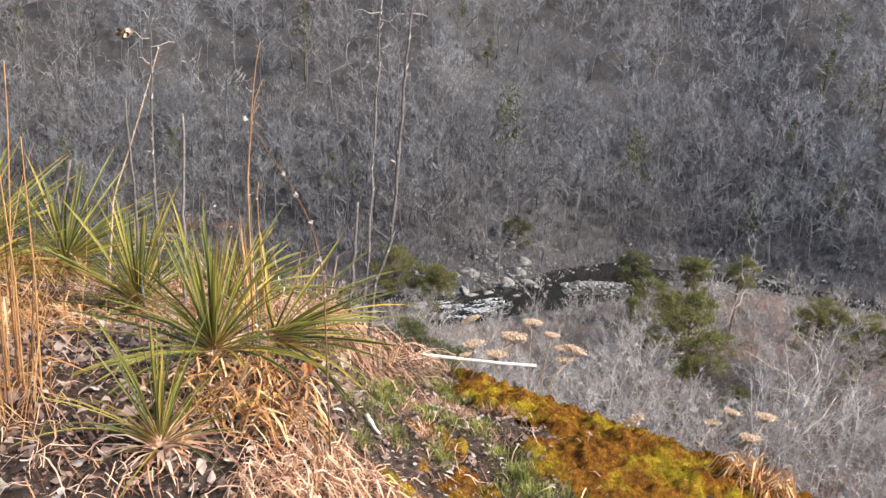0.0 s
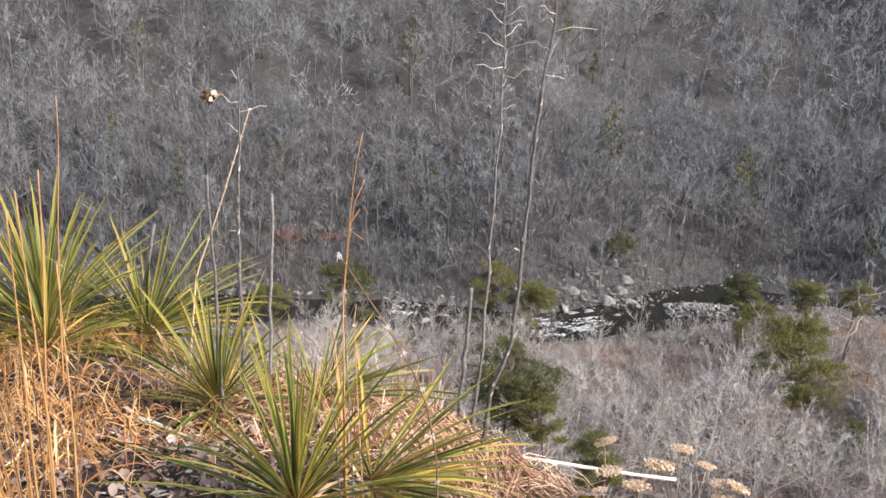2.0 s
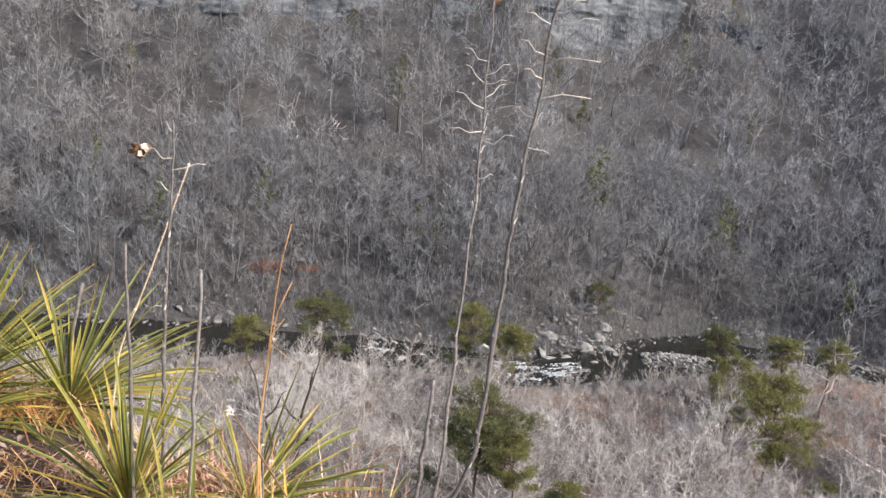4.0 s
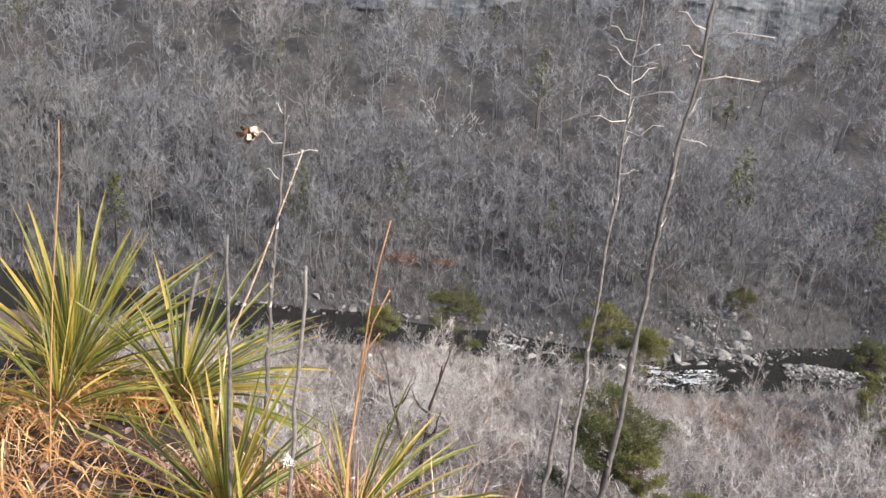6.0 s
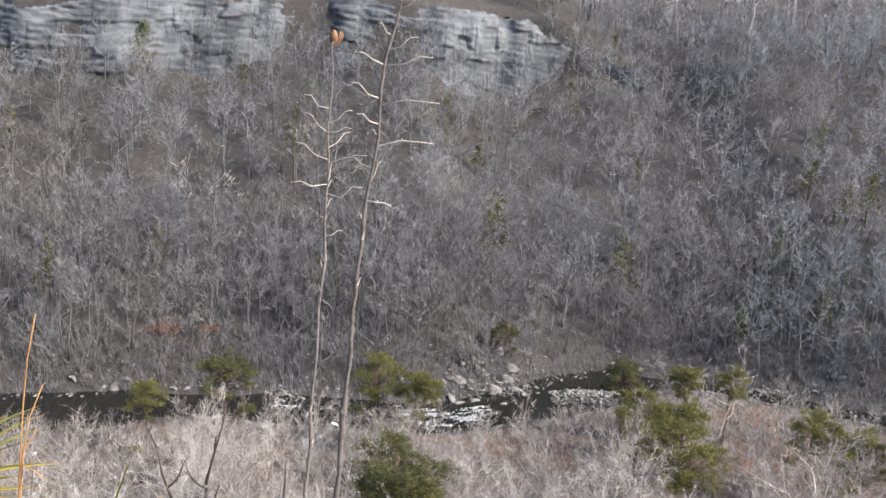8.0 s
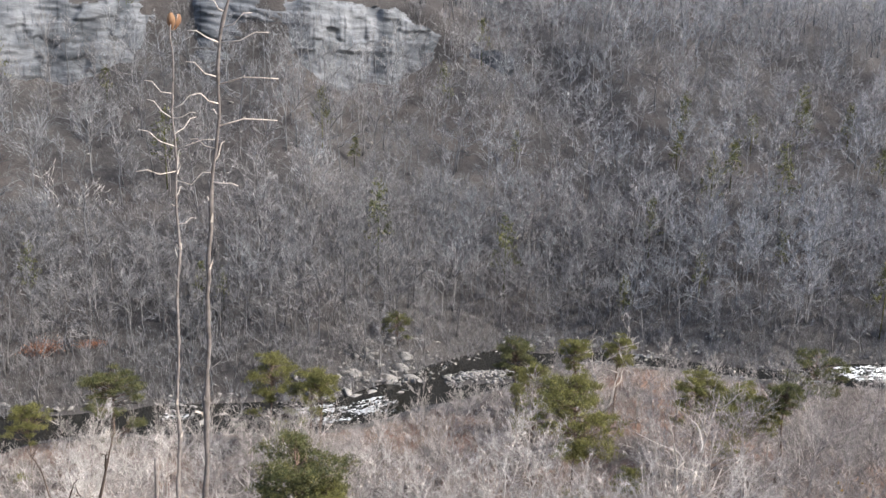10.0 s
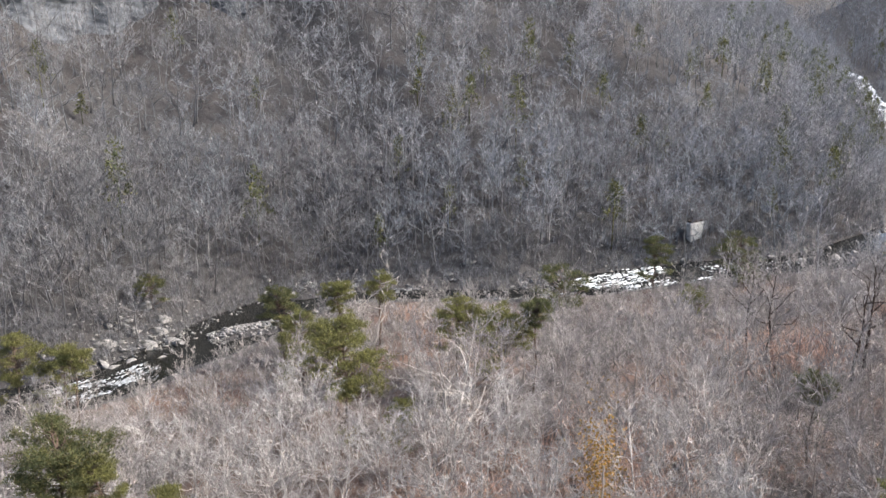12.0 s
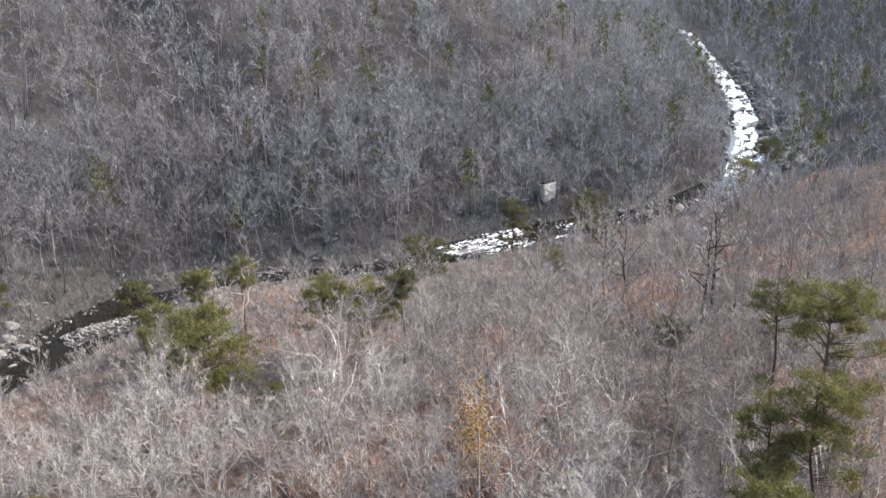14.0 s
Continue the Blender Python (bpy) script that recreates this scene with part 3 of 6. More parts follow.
# ---- far cliff ----
def far_cliff():
    xs = np.arange(-170, 66, 0.6)
    hs = np.linspace(0, 1, 64)
    x, h = np.meshgrid(xs, hs, indexing="ij")
    top = 17 - 13 * smoothstep(34, 66, x) + 2.5 * waves(x, x * 0, 30, 61)
    foot = 84 - 10 * smoothstep(-10, -60, x)
    out = 3.0 * waves(x, x * 0.3, 30, 62, 3)
    layer = np.floor(h * 8 + 0.35 * waves(x, x * 0, 90, 64, 2)).astype(int)
    block = np.floor(x / (5.5 + 2.5 * np.sin(layer * 2.3)) + layer * 0.37 + 0.3 * waves(x, h * 20, 14, 66, 2)).astype(int)
    rnd = lambda a: np.abs(np.sin(a * 127.1 + 31.7) * 43758.5453) % 1.0
    seam = rnd(np.floor(h * 40) * 1.0) * 0.18
    jut = 0.9 * rnd(layer * 1.0) + 1.9 * rnd(block * 3.1 + layer * 17.3) + seam + 0.2 * waves(x, h * 30, 2.0, 65, 2)
    d = foot - 0.6 - out * 0.6 + jut * 0.75 + 2.0 * h
    y = river_y(x) + d
    level = canyon_z(xs, river_y(xs) + foot[:, 0] - 3.0)
    level = np.convolve(np.pad(level, 45, mode="edge"), np.ones(91) / 91, "valid")
    z = level[:, None] - 3.0 + h * 21
    n, k = x.shape
    p = (np.arange(n - 1)[:, None] * k + np.arange(k - 1)).ravel()
    f = np.stack([p, p + k, p + k + 1, p + 1], -1)
    f = f[(h * 21 - top - 3.5).ravel()[f].max(axis=1) < 0]
    ob = mesh_ob("cliff", np.stack([x, y, z], -1).reshape(-1, 3), f, ROCK_FAR)
    tagged(ob, "pale layered sandstone cliff along the far rim", "cliff", kind="structure")


far_cliff()


def pier():
    """The tapered concrete pier left standing by the river."""
    base = empty("bridge_pier", pose(130.0, 133.6, RIVER_Z - 0.3, 0, 0, 4), "pale weathered concrete bridge pier standing by the rapids", "bridge pier")
    bm = bmesh.new()
    bmesh.ops.create_cube(bm, size=1, matrix=Matrix.Diagonal((2.9, 1.1, 6.4, 1)) @ Matrix.Translation((0, 0, 0.5)))
    for v in bm.verts:
        if v.co.z > 1:
            v.co.x *= 1.38
            v.co.y *= 1.25
    bmesh.ops.bevel(bm, geom=bm.edges[:], offset=0.16, segments=2, affect="EDGES")
    me = bpy.data.meshes.new("shaft")
    bm.to_mesh(me)
    bm.free()
    me.materials.append(CONCRETE)
    ob = new("shaft", me)
    ob.parent = base
    bm = bmesh.new()
    bmesh.ops.create_cube(bm, size=1, matrix=Matrix.Translation((0, 0, 6.62)) @ Matrix.Diagonal((3.5, 1.2, 0.35, 1)))
    bmesh.ops.bevel(bm, geom=bm.edges[:], offset=0.08, segments=1, affect="EDGES")
    me = bpy.data.meshes.new("cap")
    bm.to_mesh(me)
    bm.free()
    me.materials.append(DARK_BARK)
    ob = new("cap", me)
    ob.parent = base
    tagged(ob, "dark stained broken cap")


pier()


# ---- bare trees ----
def grow(seed, height, spread, limbs, subs, twigs, twig_width, bare=0.3, fork=False, lean=0.0, twig_len=1.0, stout=1.0, apart=None, crook=1.0):
    """A leafless tree as two soups: trunk with limbs, and the crown of branches and twigs. apart: a list that takes each limb as a soup of its own."""
    rng = np.random.RandomState(seed)
    wood, crown = Soup(), Soup()
    leaders = 2 if fork else 1
    r0 = height * 0.0125 * stout
    for q in range(leaders):
        k = 7
        h = np.linspace(0, 1, k)
        sway = np.cumsum(rng.normal(size=(k, 2)) * height * 0.014 * crook, axis=0)
        sway[0] = 0
        if fork:
            sway += (h[:, None] ** 1.3) * height * 0.16 * np.array([math.cos(q * 3.1 + 0.4), math.sin(q * 3.1 + 0.4)])
        sway[:, 0] += lean * height * h
        path = np.column_stack([sway, h * height * (1 - 0.08 * q)])
        rad = r0 * (1 - 0.92 * h) * (0.8 if fork else 1)
        wood.tube(path, rad, 5)
        for i in range(limbs // leaders):
            u = bare + (0.97 - bare) * (i + rng.rand()) / (limbs // leaders)
            p = np.array([np.interp(u, h, path[:, c]) for c in range(3)])
            a = i * 2.4 + rng.rand() * 0.9 + q
            el = radians(4 + 48 * u + rng.normal() * 14)
            ln = spread * (0.45 + 0.75 * (1 - u)) * (0.75 + 0.5 * rng.rand())
            d = np.array([math.cos(a) * math.cos(el), math.sin(a) * math.cos(el), math.sin(el)])
            s = np.linspace(0, 1, 6)[:, None]
            up = np.array([0, 0, 1.0])
            bend = rng.normal(size=3) * 0.16 * ln * crook
            zig = np.cumsum(rng.normal(size=(6, 3)) * 0.045 * ln * crook, axis=0)
            lp = p + d * ln * s + up * (s ** 2) * ln * 0.30 + bend * np.sin(s * 3.1) + (zig - zig[0])
            lr = r0 * (1 - 0.9 * u) * 0.72 * (1 - 0.85 * s[:, 0]) + 0.010
            if apart is None:
                wood.tube(lp[[0, 1, 3, 5]] if crook < 1.6 else lp, lr[[0, 1, 3, 5]] if crook < 1.6 else lr, 3)
            else:
                apart.append(Soup())
                apart[-1].tube(lp, lr, 5)
            for j in range(subs):
                w = 0.25 + 0.75 * (j + rng.rand()) / subs
                sp = np.array([np.interp(w, s[:, 0], lp[:, c]) for c in range(3)])
                sd = d * 0.65 + rng.normal(size=3) * 0.6 + up * 0.15
                sd /= np.linalg.norm(sd)
                sl = ln * 0.42 * (1.1 - 0.5 * w) * (0.6 + 0.7 * rng.rand())
                mid = sp + sd * sl * 0.5 + rng.normal(size=3) * 0.05 * sl
                end = sp + sd * sl + up * 0.12 * sl
                crown.tube([sp, mid, end], np.array([1.0, 0.7, 0.3]) * max(twig_width * 0.55, r0 * 0.10), 3)
                for t in range(twigs):
                    g = 0.2 + 0.8 * rng.rand()
                    tp = sp + (mid - sp) * min(1, 2 * g) if g < 0.5 else mid + (end - mid) * (2 * g - 1)
                    td = sd * 0.55 + rng.normal(size=3) * 0.65 + up * 0.15
                    td /= np.linalg.norm(td)
                    tl = twig_len * (0.4 + 0.7 * rng.rand()) * min(1.3, max(0.45, sl * 0.6))
                    side = np.cross(td, rng.normal(size=3))
                    side /= np.linalg.norm(side) + 1e-9
                    crown.blade([tp, tp + td * tl * 0.5 + rng.normal(size=3) * 0.06 * tl, tp + td * tl + up * 0.08], twig_width * (0.7 + 0.6 * rng.rand()), side)
    return wood, crown


def joined(wood, crown):
    a, b = wood.arrays()
    c, d = crown.arrays()
    return np.concatenate([a, c]), np.concatenate([b, d + len(a)])


def crowned_tree(seed, height, spread, limbs, subs, twigs, width, fork=0.35, crook=1.0, fine=False, leaders=1):
    """A leafless broadleaf tree with rising, forking limbs and a domed crown of fine twigs, as two soups: wood and twigs."""
    rng = np.random.RandomState(seed)
    wood, crown = Soup(), Soup()
    up = np.array([0, 0, 1.0])
    unit = lambda q: q / (np.linalg.norm(q) + 1e-9)
    h = np.linspace(0, 1, 6)
    stems = []
    for q in range(leaders):
        sway = np.cumsum(rng.normal(size=(6, 2)) * height * 0.016 * crook, axis=0)
        sway -= sway[0]
        if leaders > 1:
            a = q * 6.283 / leaders + rng.rand()
            sway += (h[:, None] ** 1.4) * height * 0.15 * np.array([math.cos(a), math.sin(a)])
        path = np.column_stack([sway, h * height * (0.86 - 0.08 * q)])
        wood.tube(path, height * 0.0105 * (1 - 0.86 * h) / leaders ** 0.4, 5 if fine else 3)
        stems.append(path)
    for i in range(limbs):
        path = stems[i % leaders]
        w = (i + rng.rand()) / limbs
        u = fork + (0.97 - fork) * w
        p = np.array([np.interp(u, h, path[:, c]) for c in range(3)])
        a = i * 2.4 + rng.normal() * 0.4
        el = radians((12 if fine else 22) + 46 * w + rng.normal() * 9)
        ln = spread * (1.05 - 0.50 * w) * (0.8 + 0.4 * rng.rand())
        d = np.array([math.cos(a) * math.cos(el), math.sin(a) * math.cos(el), math.sin(el)])
        t = np.linspace(0, 1, 5)[:, None]
        zig = np.cumsum(rng.normal(size=(5, 3)) * 0.055 * ln * crook, axis=0)
        lp = p + d * ln * t + up * ln * 0.22 * t ** 2 + zig - zig[0]
        r0 = max(height * 0.0052 * (1.1 - 0.7 * w), width * 0.55)
        if fine:
            wood.tube(lp, r0 * (1 - 0.80 * t[:, 0]), 3)
        else:
            wood.blade(lp[[0, 2, 3, 4]], r0 * 1.7, unit(np.cross(d, rng.normal(size=3))))
        for j in range(subs):
            g = 0.22 + 0.78 * (j + rng.rand()) / subs
            sp = np.array([np.interp(g, t[:, 0], lp[:, c]) for c in range(3)])
            sd = unit(unit(d + up * 0.5 * g) * 0.9 + unit(rng.normal(size=3)) * 0.86 + up * (0.12 if fine else 0.26))
            sl = ln * (0.58 - 0.26 * g) * (0.7 + 0.6 * rng.rand())
            mid, end = sp + sd * sl * 0.5 + rng.normal(size=3) * 0.07 * sl * crook, sp + sd * sl + up * 0.10 * sl
            if fine:
                wood.blade([sp, mid, end], width * 1.5, unit(np.cross(sd, rng.normal(size=3))))
            else:
                crown.sprays([sp], [end], width * 1.3, rng)
            g = 0.12 + 0.88 * rng.rand(twigs)[:, None]
            o = np.where(g < 0.5, sp + (mid - sp) * g * 2, mid + (end - mid) * (g * 2 - 1))
            td = sd * 0.8 + rng.normal(size=(twigs, 3)) * 0.55 + up * (0.14 if fine else 0.28)
            td /= np.linalg.norm(td, axis=1, keepdims=True)
            crown.sprays(o, o + td * sl * (0.34 + 0.42 * rng.rand(twigs, 1)), width, rng)
    return wood, crown


def crowned_arrays(seed, *shape, **kw):
    """The same tree as vertices, triangles and a tone for each vertex (darker trunk and limbs, paler twigs)."""
    wood, crown = crowned_tree(seed, *shape, **kw)
    v, f = joined(wood, crown)
    return v, f, np.where(np.arange(len(v)) < wood.n, 0.74 if seed % 4 == 0 else 0.52, 0.86)


def woods(name, templates, spots, mat, label):
    """Many trees in one mesh; spots: x, y, z, turn, scale, height stretch, tone."""
    vs, fs, tones, n = [], [], [], 0
    for k, (x, y, z, a, s, st, tone) in enumerate(spots):
        v, f, own = templates[k % len(templates)]
        m = np.array([[math.cos(a) * s, -math.sin(a) * s, 0], [math.sin(a) * s, math.cos(a) * s, 0], [0, 0, s * st]])
        vs.append(v @ m.T + (x, y, z))
        fs.append(f + n)
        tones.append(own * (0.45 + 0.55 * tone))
        n += len(v)
    ob = mesh_ob(name, np.concatenate(vs), np.concatenate(fs), mat, False, {"tone": np.concatenate(tones)})
    tagged(ob, label, "woods", kind="stuff")


def shrub(seed, count, high, width):
    s = Soup()
    rng = np.random.RandomState(seed)
    for _ in range(count):
        a, tilt, ln = rng.rand() * 6.28, 0.2 + 0.7 * rng.rand(), high * (0.5 + 0.6 * rng.rand())
        p = np.array([rng.normal() * 0.35, rng.normal() * 0.35, 0])
        d = np.array([math.cos(a) * tilt, math.sin(a) * tilt, 1.0])
        s.blade([p, p + d * ln], width, [math.sin(a), -math.cos(a), 0])
        for _ in range(2):
            q = p + d * ln * (0.3 + 0.6 * rng.rand())
            e = d * 0.5 + rng.normal(size=3) * 0.5
            s.blade([q, q + e * ln * 0.4], width * 0.8, [math.cos(a), math.sin(a), 0])
    v, f = s.arrays()
    return v, f, np.full(len(v), 1.0)


def scatter(seed, x0, x1, y0, y1, spacing, accept):
    """Jittered grid of points that pass accept(x, y)."""
    rng = np.random.RandomState(seed)
    out = []
    for gx in np.arange(x0, x1, spacing):
        for gy in np.arange(y0, y1, spacing):
            x, y = gx + spacing * (rng.rand() - 0.5) * 1.1, gy + spacing * (rng.rand() - 0.5) * 1.1
            if accept(x, y):
                out.append((x, y))
    return out, rng


def in_view(x, y, low=-40.0, high=67.0):
    a = math.degrees(math.atan2(x, y))
    return low < a < high


far_templates = [crowned_arrays(500 + i, 13.0 + 1.5 * (i % 4), 5.0, 9, 5, 8, 0.066, 0.28 + 0.06 * (i % 3)) for i in range(10)]
thin_templates = [crowned_arrays(540 + i, 14 + i, 4.8, 5, 4, 4, 0.15, 0.3) for i in range(5)]
shrubs = [shrub(780 + i, 14, 2.6, 0.085) for i in range(5)]


def far_woods():
    def north(x, y):
        d = float(river_distance(x, y))
        return 7.5 < d < 112 and in_view(x, y)
    pts, rng = scatter(71, -210, 520, 100, 640, 6.6, lambda x, y: y > river_y(x) and x < 300 and north(x, y))
    low, _ = scatter(75, -150, 200, 100, 220, 4.3, lambda x, y: y > river_y(x) and 6.5 < float(river_distance(x, y)) < 34 and in_view(x, y))
    pts += low
    more, _ = scatter(72, 300, 620, 180, 760, 8.0, lambda x, y: north(x, y))
    upper, _ = scatter(70, -160, 230, 150, 400, 8.0, lambda x, y: y > river_y(x) and 45 < float(river_distance(x, y)) < 112 and in_view(x, y))
    more += upper
    spots = []
    for x, y in pts + more:
        d = float(river_distance(x, y))
        foot = 84 - 10 * float(smoothstep(-10, -60, x))
        bare_rock = -92 < x < -58 or 16 < x < 36
        if x < 37 and foot - (3.5 if bare_rock else 3) < d < foot + 3 and (bare_rock or d > foot - 2):
            continue
        s = (0.74 + 0.42 * rng.rand()) * (1.0 if d > 12 else 0.85)
        # tone: random, painted haze paler towards +x, darker leftward and by the river
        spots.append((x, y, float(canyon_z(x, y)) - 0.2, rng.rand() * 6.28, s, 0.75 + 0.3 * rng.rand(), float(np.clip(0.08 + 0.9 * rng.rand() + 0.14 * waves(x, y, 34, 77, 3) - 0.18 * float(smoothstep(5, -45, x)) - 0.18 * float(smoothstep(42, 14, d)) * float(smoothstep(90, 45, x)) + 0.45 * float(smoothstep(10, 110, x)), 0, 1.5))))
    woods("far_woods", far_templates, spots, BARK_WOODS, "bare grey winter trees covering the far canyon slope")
    pts, rng = scatter(74, -150, 200, 100, 230, 2.1, lambda x, y: y > river_y(x) and 5.5 < float(river_distance(x, y)) < 45 and in_view(x, y))
    spots = [(x, y, float(canyon_z(x, y)) - 0.1, rng.rand() * 6.28, 0.6 + 0.6 * rng.rand(), 1.0, rng.rand() * 0.35) for x, y in pts]
    pts, rng = scatter(79, -110, 190, 100, 180, 1.5, lambda x, y: y > river_y(x) and 0.6 < float(river_distance(x, y) - half_width(x)) < 9 and in_view(x, y))
    spots += [(x, y, float(canyon_z(x, y)) - 0.1, rng.rand() * 6.28, 0.5 + 0.6 * rng.rand(), 1.0, rng.rand() * 0.5) for x, y in pts if rng.rand() < 0.8]
    pts, rng = scatter(69, 150, 420, 60, 420, 3.6, lambda x, y: 0.8 < abs(float(river_distance(x, y))) - float(half_width(x)) < 12 and in_view(x, y, 40, 68))
    spots += [(x, y, float(canyon_z(x, y)) - 0.1, rng.rand() * 6.28, 1.0 + 0.9 * rng.rand(), 1.0, 0.5 + 0.6 * rng.rand()) for x, y in pts]
    woods("far_undergrowth", shrubs, spots, BARK_WOODS, "grey leafless undergrowth on the far slope")
    # the side of the canyon beyond the bend, distance haze painted as paler tone
    pts, rng = scatter(73, 130, 620, -20, 420, 7.6, lambda x, y: -130 < float(river_distance(x, y)) < -7 and in_view(x, y, 48, 68) and math.hypot(x, y) > 165)
    spots = [(x, y, float(canyon_z(x, y)) - 0.2, rng.rand() * 6.28, 0.6 + 0.5 * rng.rand(), 0.85, 1.4 + 0.6 * rng.rand()) for x, y in pts]
    far, _ = scatter(68, 150, 900, 120, 900, 19.0, lambda x, y: math.hypot(x, y) > 270 and (abs(float(river_distance(x, y))) > 105 or x > 420) and abs(float(river_distance(x, y))) > 8 and in_view(x, y, 24, 68))
    edge, _ = scatter(67, -160, 170, 200, 420, 8.5, lambda x, y: 110 < float(river_distance(x, y)) < 150 and in_view(x, y))
    spots += [(x, y, float(canyon_z(x, y)) - 0.2, rng.rand() * 6.28, 1.4 + 0.7 * rng.rand(), 0.7, 0.7 + 0.6 * rng.rand()) for x, y in far + edge]
    woods("bend_woods", thin_templates, spots, BARK_WOODS, "bare grey trees on the slope beyond the river bend")


far_woods()


def far_pine(seed, height):
    """An evergreen of few triangles for the far slope."""
    rng = np.random.RandomState(seed)
    s = Soup()
    s.tube([(0, 0, 0), (0.1, 0, height * 0.5), (0, 0.1, height)], [0.16, 0.11, 0.03], 3)
    for c in range(34):
        u = rng.rand()
        a, r = rng.rand() * 6.28, height * 0.20 * (1.05 - u) ** 0.6 * (0.4 + 0.6 * rng.rand())
        q = np.array([math.cos(a) * r, math.sin(a) * r, height * (0.35 + 0.65 * u)])
        for _ in range(9):
            v = rng.normal(size=3)
            v[2] = abs(v[2])
            v /= np.linalg.norm(v)
            sd = np.cross(v, rng.normal(size=3))
            sd /= np.linalg.norm(sd) + 1e-9
            o = q + rng.normal(size=3) * 0.35
            s.blade([o, o + v * 0.75], 0.28, sd)
    v, f = s.arrays()
    return v, f, np.full(len(v), 1.0)


def far_pines():
    templates = [far_pine(640 + i, 10 + 2 * i) for i in range(4)]
    pts, rng = scatter(76, 60, 330, 110, 330, 11.0, lambda x, y: y > river_y(x) and 10 < float(river_distance(x, y)) < 60 and in_view(x, y, 24, 64))
    more, _ = scatter(77, -120, 60, 110, 240, 21.0, lambda x, y: y > river_y(x) and 10 < float(river_distance(x, y)) < 100 and in_view(x, y))
    beyond, _ = scatter(78, 160, 520, 40, 420, 14.0, lambda x, y: -90 < float(river_distance(x, y)) < -12 and in_view(x, y, 48, 68))
    spots = [(x, y, float(canyon_z(x, y)) - 0.2, rng.rand() * 6.28, 0.55 + 0.55 * rng.rand(), 1.0, rng.rand()) for x, y in pts + more + beyond if rng.rand() < 0.7]
    woods("far_pines", templates, spots, NEEDLES_DARK, "dark green pines scattered through the bare far woods")


far_pines()


def tree_model(seed, height, spread, limbs, subs, twigs, width, bark, twig, **kw):
    wood, crown = crowned_tree(seed, height, spread, limbs, subs, twigs, width, fine=True, **kw)
    base = empty("bare_tree", pose(0, 0, -900), "leafless grey tree with fine pinkish twigs", "tree", "bare trees below the rim")
    part("trunk", wood, bark, base)
    part("crown", crown, twig, base)
    return base


# the highest that a crown may reach, as an angle below the eye, so that the river shows as it does
def sight_limit(x, y):
    a = math.degrees(math.atan2(x, y))
    return np.interp(a, [-40, -22, -8, 8, 16, 20, 28, 36, 42, 47, 56, 66], [-21.2, -23.4, -23.1, -23.5, -21.9, -20.0, -19.3, -19.4, -18.6, -15.7, -13.0, -11.8])


